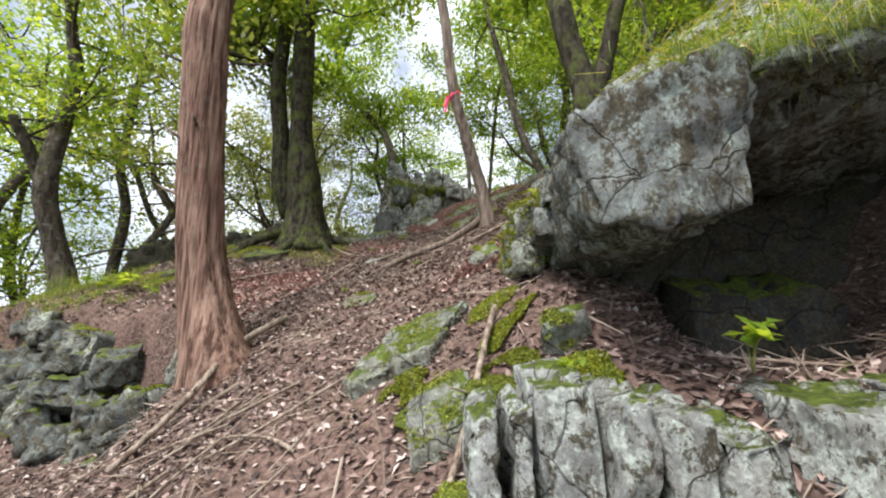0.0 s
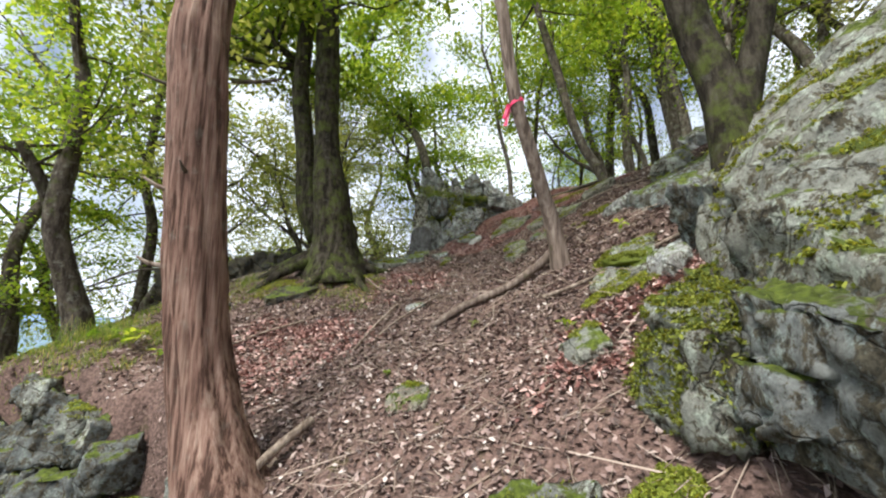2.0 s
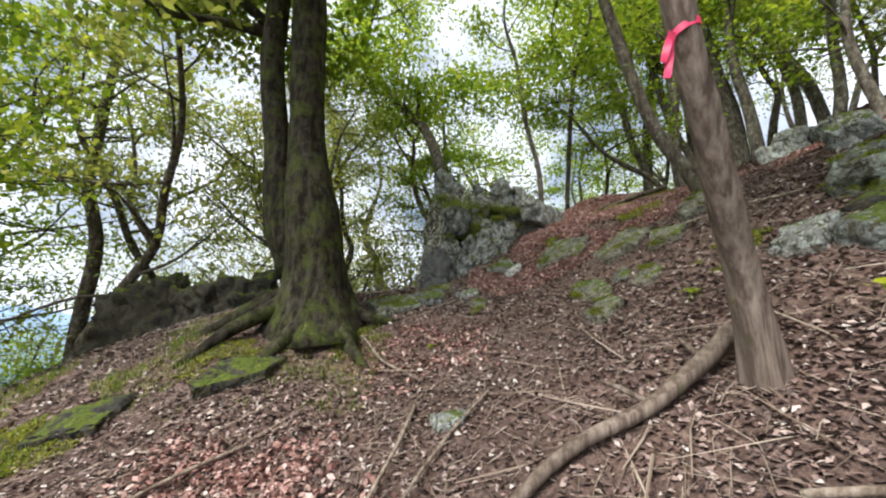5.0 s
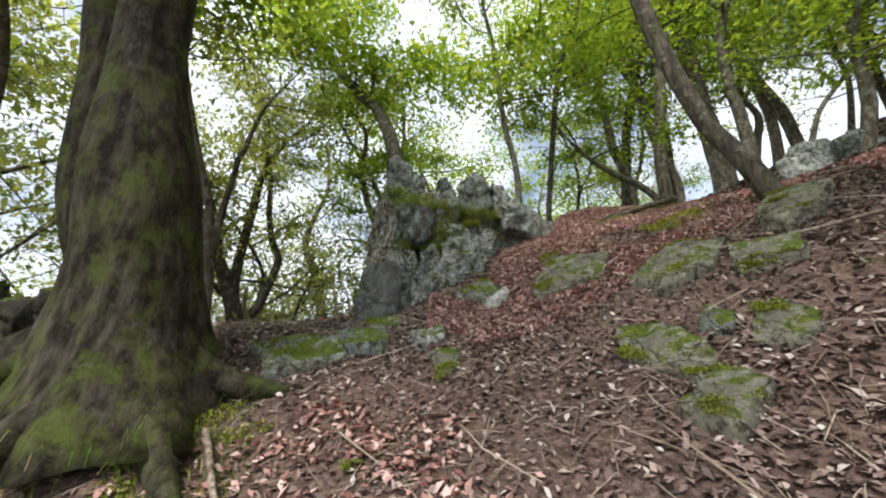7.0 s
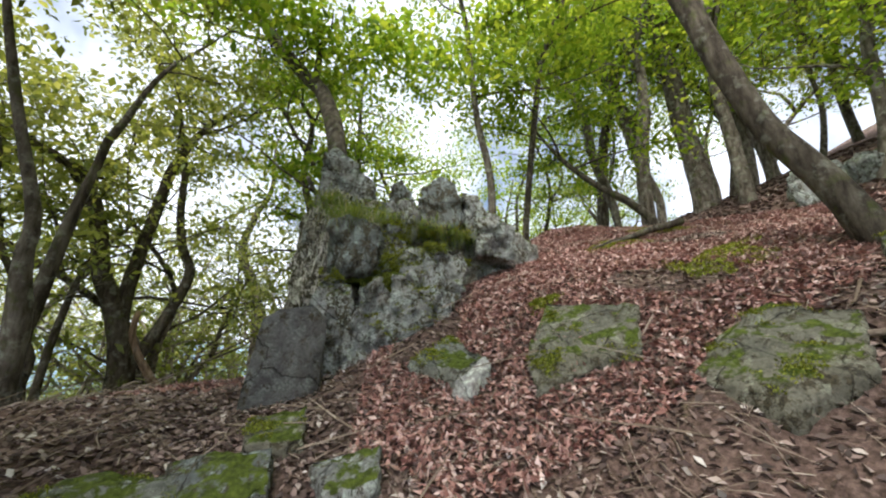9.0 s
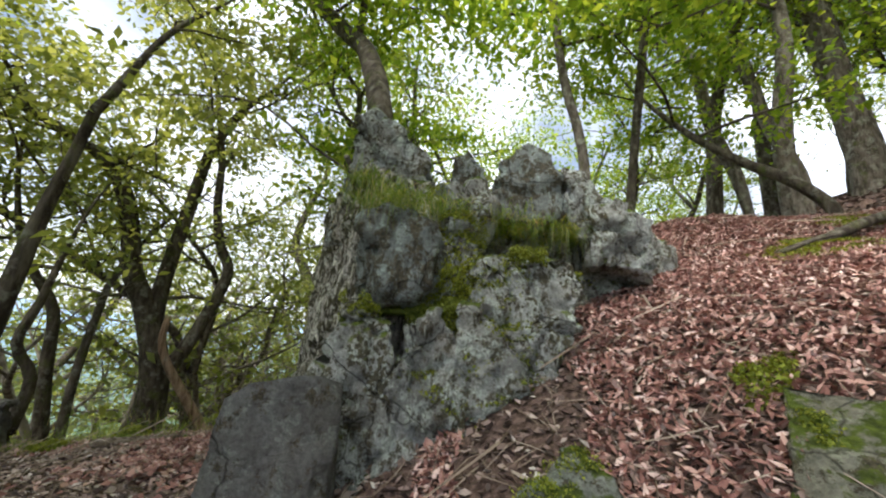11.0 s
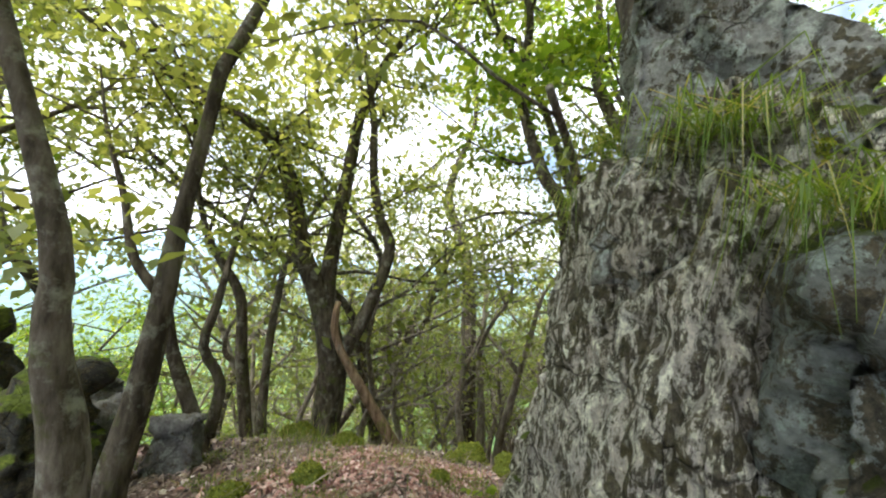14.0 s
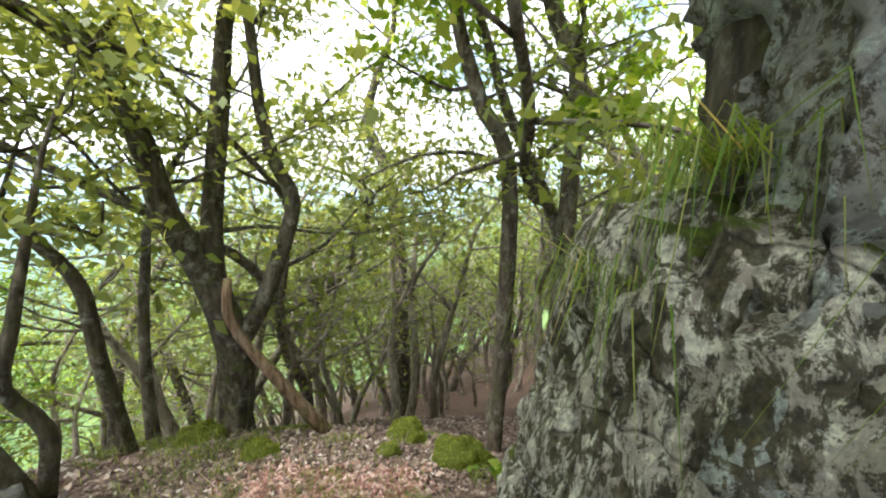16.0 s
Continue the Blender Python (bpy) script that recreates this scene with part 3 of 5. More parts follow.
cypress = tree([planted([(-1.76, 3.05, 1.24, 0.215), (-1.82, 3.03, 1.60, 0.19), (-1.93, 2.98, 2.32, 0.166), (-2.0, 2.94, 3.14, 0.161), (-2.03, 2.91, 3.90, 0.165), (-2.06, 2.90, 4.45, 0.166)])],
     BARK_RED, LEAF_DULL, "tall red-barked cypress trunk with peeling bark", 1, 6, 1.6, 200, 0.8, top=4.0, flare=0.45, sides=72, ridge=0.07, foot=(0.95, -0.3), step=0.05, name="cypress_tree")
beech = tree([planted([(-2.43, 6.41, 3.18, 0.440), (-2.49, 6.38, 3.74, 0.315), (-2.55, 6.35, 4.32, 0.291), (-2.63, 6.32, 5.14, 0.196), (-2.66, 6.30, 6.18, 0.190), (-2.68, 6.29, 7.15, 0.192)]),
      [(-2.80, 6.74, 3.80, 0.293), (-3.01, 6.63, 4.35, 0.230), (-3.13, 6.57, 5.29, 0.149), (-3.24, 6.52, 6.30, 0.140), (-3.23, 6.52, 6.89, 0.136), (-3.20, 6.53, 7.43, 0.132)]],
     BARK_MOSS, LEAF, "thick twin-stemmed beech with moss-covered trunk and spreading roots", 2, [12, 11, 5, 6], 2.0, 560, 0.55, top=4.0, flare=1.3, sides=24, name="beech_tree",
     limbs=[[(-3.46, 6.74, 7.00, 0.080), (-3.63, 6.62, 6.97, 0.066), (-3.97, 6.40, 6.94, 0.051), (-4.37, 6.14, 6.86, 0.042), (-4.65, 5.96, 6.99, 0.035)],
      [(-3.45, 6.74, 7.09, 0.081), (-3.59, 6.64, 7.21, 0.073), (-3.75, 6.54, 7.35, 0.066), (-3.91, 6.44, 7.58, 0.059)]])
tree([planted([(-5.97, 5.72, 2.45, 0.180), (-6.09, 5.55, 3.11, 0.149), (-6.20, 5.42, 3.73, 0.143), (-6.21, 5.40, 4.39, 0.134), (-6.18, 5.44, 5.18, 0.120), (-6.17, 5.45, 5.92, 0.104), (-6.24, 5.36, 6.54, 0.085)])],
     BARK_DARK, LEAF, "dark crooked tree with a bent trunk at the slope edge", 3, [11, 6], 1.7, 340, 0.45, leaf=0.05, top=2.5,
     limbs=[[(-6.61, 5.72, 3.96, 0.110), (-6.74, 5.53, 4.54, 0.089), (-6.89, 5.30, 5.08, 0.069)]])
tree([planted([(0.59, 4.48, 2.92, 0.092), (0.50, 4.41, 3.25, 0.074), (0.40, 4.30, 3.6, 0.067), (0.28, 4.16, 4.0, 0.062), (0.18, 4.05, 4.35, 0.06), (0.12, 3.98, 4.8, 0.058), (0.08, 3.94, 5.3, 0.056)])],
     BARK_POLE, LEAF, "leaning slender trunk with weathered fissured bark", 4, 5, 1.3, 260, 0.85, top=4.5, flare=0.7, sides=40, ridge=0.06, step=0.05)
tree([planted([(1.98, 7.04, 4.65, 0.087), (1.84, 7.20, 4.92, 0.084), (1.69, 7.37, 5.39, 0.079), (1.58, 7.49, 5.92, 0.081), (1.49, 7.59, 6.51, 0.084), (1.40, 7.70, 7.23, 0.086)])],
     BARK_DARK, LEAF, "grey leaning tree curving up from the slope", 5, 10, 1.9, 560, 0.55, top=4.0, flare=0.8, sides=16)
tree([planted([(1.39, 3.14, 3.49, 0.141), (1.36, 3.15, 3.83, 0.119), (1.28, 3.19, 4.27, 0.112), (1.22, 3.21, 4.72, 0.109)]),
      [(1.42, 3.14, 3.54, 0.106), (1.49, 3.10, 3.85, 0.082), (1.60, 3.06, 4.24, 0.072), (1.67, 3.02, 4.53, 0.069)]],
     BARK_MOSS, LEAF, "dark forked tree growing on top of the boulder", 6, [8, 8], 1.8, 560, 0.7, top=4.0, flare=0.6, sides=16)
tree([planted([(-1.41, 9.30, 5.75, 0.110), (-1.82, 10.12, 7.22, 0.105), (-2.28, 10.56, 7.91, 0.100), (-2.77, 10.78, 8.58, 0.095), (-3.37, 10.89, 9.57, 0.090), (-3.49, 10.89, 10.43, 0.085), (-3.28, 10.89, 11.17, 0.080)])],
     BARK_DARK, LEAF, "dark tree leaning out from the top of the outcrop", 7, [15, 3], 1.8, 620, 0.5, top=2.0, flare=0.3,
     limbs=[[(-2.05, 10.45, 7.79, 0.050), (-2.04, 10.56, 8.58, 0.035)]])
tree([planted([(-4.62, 11.66, 2.66, 0.179), (-4.60, 11.68, 3.52, 0.167), (-4.77, 11.54, 4.36, 0.137), (-4.95, 11.38, 4.89, 0.115), (-5.06, 11.30, 5.51, 0.101), (-5.19, 11.18, 6.00, 0.087), (-5.35, 11.05, 6.25, 0.072), (-5.50, 10.92, 6.41, 0.062)]),
      [(-4.65, 11.66, 3.77, 0.121), (-4.71, 11.60, 4.37, 0.106), (-4.68, 11.63, 5.02, 0.094), (-4.61, 11.69, 5.78, 0.087), (-4.56, 11.73, 6.35, 0.077), (-4.50, 11.78, 6.82, 0.071)],
      [(-4.59, 11.66, 3.47, 0.108), (-4.40, 11.82, 3.88, 0.089), (-4.24, 11.95, 4.39, 0.079), (-4.11, 12.07, 5.02, 0.074), (-4.23, 11.96, 5.41, 0.066), (-4.32, 11.89, 5.90, 0.059), (-4.35, 11.87, 6.38, 0.052), (-4.37, 11.84, 6.74, 0.047)]],
     BARK_DARK, LEAF_DULL, "three-stemmed dark tree standing below the outcrop", 8, [11, 10, 9], 1.7, 330, 0.55, leaf=0.046, top=2.5, flare=0.5, sides=16)
tree([planted([(-3.73, 8.86, 3.63, 0.077), (-3.68, 8.93, 4.10, 0.065), (-3.66, 8.98, 4.52, 0.057), (-3.64, 9.01, 4.89, 0.050), (-3.62, 9.05, 5.21, 0.042), (-3.59, 9.10, 5.59, 0.037), (-3.58, 9.13, 5.84, 0.039), (-3.55, 9.18, 6.00, 0.037)])],
     BARK_DARK, LEAF_DULL, "slim dark tree beside the squared stones", 9, 8, 1.4, 200, 0.74, leaf=0.04, top=3.0)
tree([planted([(-3.40, 8.53, 4.01, 0.079), (-3.42, 8.47, 4.40, 0.062), (-3.43, 8.46, 4.61, 0.052), (-3.44, 8.45, 4.88, 0.045)])],
     BARK_GREY, LEAF_DULL, "slim crooked tree beside the squared stones", 10, 7, 1.4, 180, 0.74, leaf=0.04, top=3.0)
tree([planted([(-4.45, 10.0, 3.2, 0.07), (-4.6, 9.85, 3.6, 0.058), (-4.72, 9.75, 4.05, 0.05), (-4.78, 9.7, 4.4, 0.044), (-4.95, 9.55, 4.75, 0.036)]),
      [(-4.5, 9.98, 3.3, 0.05), (-4.45, 10.0, 3.75, 0.045), (-4.55, 9.9, 4.05, 0.04), (-4.5, 9.95, 4.4, 0.034)]],
     BARK_DARK, LEAF_DULL, "dark crooked twin-stemmed tree at the slope edge", 11, [4, 4], 1.0, 90, 0.75, leaf=0.042, top=1.6)
tree([[(-4.32, 11.33, 4.35, 0.036), (-4.34, 11.32, 4.06, 0.045), (-4.27, 11.37, 3.80, 0.046), (-4.08, 11.53, 3.39, 0.059), (-3.71, 11.84, 2.62, 0.073)]],
     ORANGE_WOOD, LEAF_DULL, "peeled brown dead limb leaning on the dark tree", 12, top=0, crown=False, flare=0, name="dead_limb", category="branch")
tree([planted([(-5.15, 11.00, 2.53, 0.073), (-5.25, 10.90, 3.59, 0.064), (-5.30, 10.85, 4.33, 0.057), (-5.46, 10.67, 4.76, 0.044), (-5.57, 10.55, 5.10, 0.033)])],
     BARK_DARK, LEAF_DULL, "slender crooked forest tree with green leaves", 20, 12, 1.8, 330, 0.42, leaf=0.047, top=2.5, sides=10, group="trees of the wood")
tree([planted([(-5.44, 11.44, 2.45, 0.063), (-5.44, 11.44, 3.38, 0.055), (-5.39, 11.49, 4.31, 0.048), (-5.31, 11.57, 4.94, 0.035)])],
     BARK_GREY, LEAF_DULL, "slender crooked forest tree with green leaves", 21, 12, 1.8, 330, 0.42, leaf=0.047, top=2.5, sides=10, group="trees of the wood")
tree([planted([(-4.55, 17.60, 0.38, 0.202), (-4.70, 17.56, 3.73, 0.180), (-4.93, 17.49, 5.37, 0.151), (-5.42, 17.35, 6.58, 0.124), (-5.24, 17.40, 7.62, 0.097), (-4.87, 17.51, 8.69, 0.072)])],
     BARK_DARK, LEAF_DULL, "slender crooked forest tree with green leaves", 22, 12, 1.8, 330, 0.42, leaf=0.047, top=2.5, sides=10, group="trees of the wood")
tree([planted([(-1.89, 12.10, 5.19, 0.077), (-2.20, 12.09, 6.00, 0.071), (-2.44, 12.08, 6.69, 0.065), (-2.48, 12.08, 7.18, 0.059)])],
     BARK_DARK, LEAF, "slender crooked forest tree with green leaves", 23, 10, 1.8, 430, 0.45, leaf=0.055, top=2.5, sides=10, group="trees of the wood")
tree([planted([(-1.23, 13.20, 6.44, 0.106), (-1.40, 13.22, 6.85, 0.094), (-1.60, 13.23, 7.33, 0.089), (-1.68, 13.24, 7.60, 0.082)])],
     BARK_GREY, LEAF, "slender crooked forest tree with green leaves", 24, 10, 1.8, 430, 0.45, leaf=0.055, top=2.5, sides=10, group="trees of the wood")
tree([planted([(1.27, 10.89, 5.85, 0.052), (1.43, 10.82, 7.44, 0.052), (1.58, 10.76, 8.63, 0.051), (1.79, 10.67, 9.37, 0.050)])],
     BARK_DARK, LEAF, "slender crooked forest tree with green leaves", 25, 10, 1.8, 430, 0.45, leaf=0.055, top=2.5, sides=10, group="trees of the wood")
tree([planted([(0.62, 10.56, 6.29, 0.056), (0.44, 10.62, 7.35, 0.053), (0.34, 10.65, 8.32, 0.052), (0.27, 10.67, 9.16, 0.043)])],
     BARK_GREY, LEAF, "slender crooked forest tree with green leaves", 26, 10, 1.8, 430, 0.45, leaf=0.055, top=2.5, sides=10, group="trees of the wood")
tree([planted([(6.58, 13.20, 7.32, 0.180), (6.59, 13.19, 8.75, 0.172), (6.36, 13.43, 10.86, 0.169), (6.26, 13.54, 12.74, 0.167)])],
     BARK_DARK, LEAF, "slender crooked forest tree with green leaves", 27, 10, 1.8, 430, 0.45, leaf=0.055, top=2.5, sides=10, group="trees of the wood")
tree([planted([(9.40, 13.75, 8.70, 0.168), (9.29, 13.89, 9.97, 0.164), (9.04, 14.23, 11.26, 0.163), (8.70, 14.67, 13.05, 0.149)])],
     BARK_GREY, LEAF, "slender crooked forest tree with green leaves", 28, 10, 1.8, 430, 0.45, leaf=0.055, top=2.5, sides=10, group="trees of the wood")
tree([planted([(3.64, 12.10, 6.11, 0.065), (3.54, 12.17, 6.96, 0.094), (3.34, 12.32, 7.86, 0.098), (3.20, 12.42, 9.18, 0.094), (2.89, 12.65, 9.89, 0.079)])],
     BARK_GREY, LEAF, "slender crooked forest tree with green leaves", 29, 10, 1.8, 430, 0.45, leaf=0.055, top=2.5, sides=10, group="trees of the wood")
tree([planted([(5.00, 12.65, 7.22, 0.092), (4.75, 12.87, 8.28, 0.108), (4.52, 13.07, 10.16, 0.106), (4.37, 13.21, 12.09, 0.101)])],
     BARK_GREY, LEAF, "slender crooked forest tree with green leaves", 30, 10, 1.8, 430, 0.45, leaf=0.055, top=2.5, sides=10, group="trees of the wood")
tree([planted([(6.18, 12.65, 6.69, 0.298), (6.16, 12.67, 7.54, 0.253), (6.04, 12.80, 9.21, 0.230), (5.95, 12.90, 10.90, 0.213)])],
     BARK_GREY, LEAF, "slender crooked forest tree with green leaves", 31, 10, 1.8, 430, 0.45, leaf=0.055, top=2.5, sides=10, group="trees of the wood")
tree([planted([(2.94, 10.23, 5.75, 0.063), (2.75, 10.41, 6.10, 0.061), (2.50, 10.66, 6.40, 0.053), (2.18, 10.98, 6.87, 0.044)])],
     BARK_DARK, LEAF, "slender crooked forest tree with green leaves", 32, 10, 1.8, 430, 0.45, leaf=0.055, top=2.5, sides=10, group="trees of the wood")
tree([planted([(-8.52, 9.24, 3.13, 0.135), (-8.47, 9.30, 4.72, 0.123), (-8.64, 9.10, 5.95, 0.105), (-8.62, 9.12, 6.94, 0.098), (-8.59, 9.16, 8.26, 0.092), (-8.56, 9.19, 8.90, 0.078)])],
     BARK_DARK, LEAF_DULL, "slender crooked forest tree with green leaves", 33, 12, 1.8, 330, 0.42, leaf=0.047, top=2.5, sides=10, group="trees of the wood")
tree([planted([(-7.86, 10.45, 3.56, 0.084), (-8.38, 9.99, 4.87, 0.078), (-8.69, 9.71, 5.93, 0.072), (-9.08, 9.36, 6.82, 0.061)])],
     BARK_DARK, LEAF_DULL, "slender crooked forest tree with green leaves", 34, 12, 1.8, 330, 0.42, leaf=0.047, top=2.5, sides=10, group="trees of the wood")

# pink marking tape on the leaning trunk
tape = thing("marking_tape", (0.18, 4.05, 4.35), "pink plastic marking tape tied round a leaning trunk", "tape")
v, f = [], []
for k in range(25):
    a = 2 * math.pi * k / 24
    for dz in (-0.018, 0.018):
        v.append((0.068 * math.cos(a), 0.068 * math.sin(a), dz + 0.03 * math.cos(a + 0.6)))
f = [(2 * k, 2 * k + 2, 2 * k + 3, 2 * k + 1) for k in range(24)]
mesh_object("band", v, f, RIBBON, tape)
for side in (0, 1):
    v, f = [], []
    for k in range(9):
        x, z = -0.07 - 0.012 * side - 0.006 * k, -0.02 - (0.026 - 0.008 * side) * k
        tw = 0.5 * math.sin(k * 0.8 + side)
        for s in (-1, 1):
            v.append((x + s * 0.015 * math.cos(tw), -0.05 + s * 0.015 * math.sin(tw) - 0.01 * side, z))
    f = [(2 * k, 2 * k + 2, 2 * k + 3, 2 * k + 1) for k in range(8)]
    mesh_object("tail", v, f, RIBBON, tape)

# roots of the beech
for k, pts in enumerate([[(-2.65, 6.35, 0.3), (-2.85, 6.15, 0.2), (-3.1, 5.9, 0.1), (-3.35, 5.6, 0.0)], [(-2.3, 6.36, 0.4), (-2.08, 6.42, 0.18), (-1.8, 6.52, 0.03), (-1.5, 6.66, -0.08)],
                         [(-2.5, 6.25, 0.25), (-2.48, 6.03, 0.13), (-2.58, 5.77, 0.04), (-2.63, 5.55, -0.02)], [(-2.28, 6.25, 0.22), (-2.08, 6.1, 0.12), (-1.9, 5.95, 0.03), (-1.7, 5.75, -0.02)],
                         [(-2.75, 6.4, 0.3), (-3.1, 6.35, 0.15), (-3.5, 6.3, 0.05), (-3.8, 6.2, -0.02)]]):
    pts = [(x, y, ground_z(x, y) + dz, 0.12 * (1 - 0.24 * i)) for i, (x, y, dz) in enumerate(pts)]
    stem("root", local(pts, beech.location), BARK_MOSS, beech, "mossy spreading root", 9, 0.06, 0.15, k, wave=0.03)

# stubs of dead twigs on the cypress
for k, (z, a, ln) in enumerate([(3.2, 4.1, 0.14), (2.74, 3.8, 0.12), (3.95, 3.5, 0.25), (4.05, 0.4, 0.3), (3.3, 4.9, 0.08)]):
    o = np.array((-1.99, 2.95, z))
    d = np.array((math.cos(a), math.sin(a), 0.15))
    pts = [(*(o + d * 0.12), 0.02), (*(o + d * (0.16 + ln * 0.5)), 0.013), (*(o + d * (0.16 + ln) + (0, 0, 0.03)), 0.006)]
    stem("twig_stub", local(pts, cypress.location), DEADWOOD if k < 2 else BARK_DARK, cypress, "short broken twig", 7, 0.03, 0.2, k)

# ---- rocks ----
def crag(name, place, label, mat, pieces, category="rock", group=""):
    """A rock of one or more broken masses: (low ring, high ring, roughness, edge length)."""
    root = thing(name, place, label, category, group)
    for i, (low, high, rough, edge, *own) in enumerate(pieces):
        lo, hi = [tuple(np.subtract(p, place)) for p in low], [tuple(np.subtract(p, place)) for p in high]
        ob = part("rock_mass", hull_rock(lo, hi, i * 1.3 + place[0], edge, rough, 0), own[0] if own else mat, root)
        if len(own) > 1:
            mossy(ob, own[1], own[2] if len(own) > 2 else 0.5, 0.012, i, 2.6, own[3] if len(own) > 3 else 0.15)
    return root


def ring(points, z, lift=()):
    return [(x, y, z + (lift[i] if lift else 0)) for i, (x, y) in enumerate(points)]


def chunk(face, depth, rough, edge, *own):
    """A block of the outcrop from the corners (x, y, z) of its open face, going back into the hill."""
    cx = sum(q[0] for q in face) / len(face)
    cz = sum(q[2] for q in face) / len(face)
    back = [(cx + (x - cx) * 0.8, y + depth, cz + (z - cz) * 0.85) for x, y, z in face]
    return (face, back, rough, edge, *own)


# the outcrop beside which the walk ends
crag("rock_outcrop", (-0.8, 9.2, 3.6), "grey limestone outcrop with lichen, moss and grass on its ledges", ROCK, [
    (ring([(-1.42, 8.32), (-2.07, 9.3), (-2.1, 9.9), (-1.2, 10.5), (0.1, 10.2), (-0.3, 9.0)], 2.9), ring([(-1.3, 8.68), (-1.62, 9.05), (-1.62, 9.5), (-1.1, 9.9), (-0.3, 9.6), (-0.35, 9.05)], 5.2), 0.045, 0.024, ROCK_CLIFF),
    # summit block and the broken teeth beside it
    chunk([(-1.56, 8.85, 4.8), (-1.52, 8.92, 5.72), (-1.4, 8.95, 5.84), (-1.2, 8.9, 5.66), (-0.98, 8.88, 5.48), (-0.97, 8.82, 4.9)], 0.5, 0.046, 0.026, ROCK),
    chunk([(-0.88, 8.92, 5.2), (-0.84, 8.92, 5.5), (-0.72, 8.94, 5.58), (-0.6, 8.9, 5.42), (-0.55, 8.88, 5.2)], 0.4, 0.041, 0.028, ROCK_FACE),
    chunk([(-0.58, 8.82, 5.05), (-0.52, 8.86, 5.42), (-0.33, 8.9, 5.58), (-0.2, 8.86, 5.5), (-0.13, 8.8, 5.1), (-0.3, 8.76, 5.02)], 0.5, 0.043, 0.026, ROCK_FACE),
    chunk([(-0.1, 8.85, 4.95), (-0.09, 8.9, 5.42), (0.03, 8.92, 5.4), (0.2, 8.85, 5.15), (0.18, 8.8, 4.9)], 0.5, 0.043, 0.028),
    chunk([(-0.02, 8.68, 4.75), (0.0, 8.7, 5.1), (0.2, 8.75, 5.16), (0.36, 8.75, 5.05), (0.36, 8.72, 4.7)], 0.5, 0.046, 0.028, ROCK),
    chunk([(0.3, 8.95, 4.5), (0.34, 9.0, 5.1), (0.55, 9.1, 5.12), (0.75, 9.2, 5.0), (0.8, 9.2, 4.6)], 0.5, 0.035, 0.035, ROCK),
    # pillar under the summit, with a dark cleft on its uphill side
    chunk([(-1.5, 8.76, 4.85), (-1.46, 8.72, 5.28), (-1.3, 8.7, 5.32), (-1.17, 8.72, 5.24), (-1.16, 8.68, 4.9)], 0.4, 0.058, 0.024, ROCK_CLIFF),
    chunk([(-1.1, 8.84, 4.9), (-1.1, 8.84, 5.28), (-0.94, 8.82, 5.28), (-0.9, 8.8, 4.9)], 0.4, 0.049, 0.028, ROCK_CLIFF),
    chunk([(-0.86, 8.66, 4.95), (-0.84, 8.7, 5.2), (-0.68, 8.72, 5.24), (-0.6, 8.68, 5.1), (-0.64, 8.62, 4.9)], 0.4, 0.046, 0.026, ROCK, 1500, 0.45, -0.2),
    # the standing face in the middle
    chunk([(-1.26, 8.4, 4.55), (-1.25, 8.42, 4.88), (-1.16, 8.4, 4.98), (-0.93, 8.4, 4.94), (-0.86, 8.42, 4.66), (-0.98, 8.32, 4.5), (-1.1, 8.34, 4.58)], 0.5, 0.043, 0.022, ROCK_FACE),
    chunk([(-0.92, 8.56, 4.5), (-0.9, 8.6, 4.95), (-0.76, 8.64, 5.02), (-0.6, 8.6, 4.72), (-0.62, 8.52, 4.5)], 0.4, 0.053, 0.026, ROCK, 2500, 0.3, -0.25),
    # mossy gully between the faces
    chunk([(-1.0, 8.46, 4.2), (-0.98, 8.5, 4.52), (-0.8, 8.5, 4.6), (-0.62, 8.5, 4.7), (-0.58, 8.42, 4.3)], 0.4, 0.04, 0.026, ROCK_MOSSY, 12000, -0.1, 0.1),
    # lower blocks down to the litter
    chunk([(-1.4, 8.2, 3.2), (-1.34, 8.26, 4.2), (-1.26, 8.3, 4.46), (-1.06, 8.3, 4.44), (-1.0, 8.22, 3.9), (-1.05, 8.14, 3.2)], 0.6, 0.058, 0.022, ROCK),
    chunk([(-1.08, 8.16, 3.3), (-1.02, 8.28, 4.4), (-0.86, 8.3, 4.46), (-0.7, 8.28, 4.3), (-0.68, 8.14, 3.3)], 0.6, 0.058, 0.024, ROCK, 2500, 0.5, -0.2),
    chunk([(-0.8, 8.16, 3.4), (-0.74, 8.32, 4.5), (-0.64, 8.38, 4.7), (-0.4, 8.46, 4.74), (-0.2, 8.52, 4.78), (-0.14, 8.5, 4.6), (-0.3, 8.3, 4.0)], 0.6, 0.053, 0.022, ROCK, 5000, 0.5, 0.0),
    # grassy recess below the teeth
    (ring([(-0.8, 8.75), (-0.3, 8.8), (0.4, 9.0), (0.4, 9.8), (-1.0, 9.9)], 4.0), ring([(-0.8, 8.9), (-0.3, 8.95), (0.3, 9.1), (0.3, 9.6), (-0.9, 9.7)], 5.06), 0.06, 0.04, ROCK_MOSSY, 9000),
])
# upright grey stone leaning against it
crag("standing_stone", (-1.45, 7.9, 3.45), "dark grey flat-faced stone standing against the outcrop", ROCK_SLATE, [
    (ring([(-1.66, 7.82), (-1.2, 7.88), (-1.2, 8.2), (-1.68, 8.2)], 3.1), ring([(-1.54, 7.9), (-1.44, 7.88), (-1.24, 7.92), (-1.16, 7.98), (-1.2, 8.14), (-1.55, 8.14)], 4.16, (-0.06, 0, 0.03, -0.06, -0.02, -0.06)), 0.008, 0.035)])
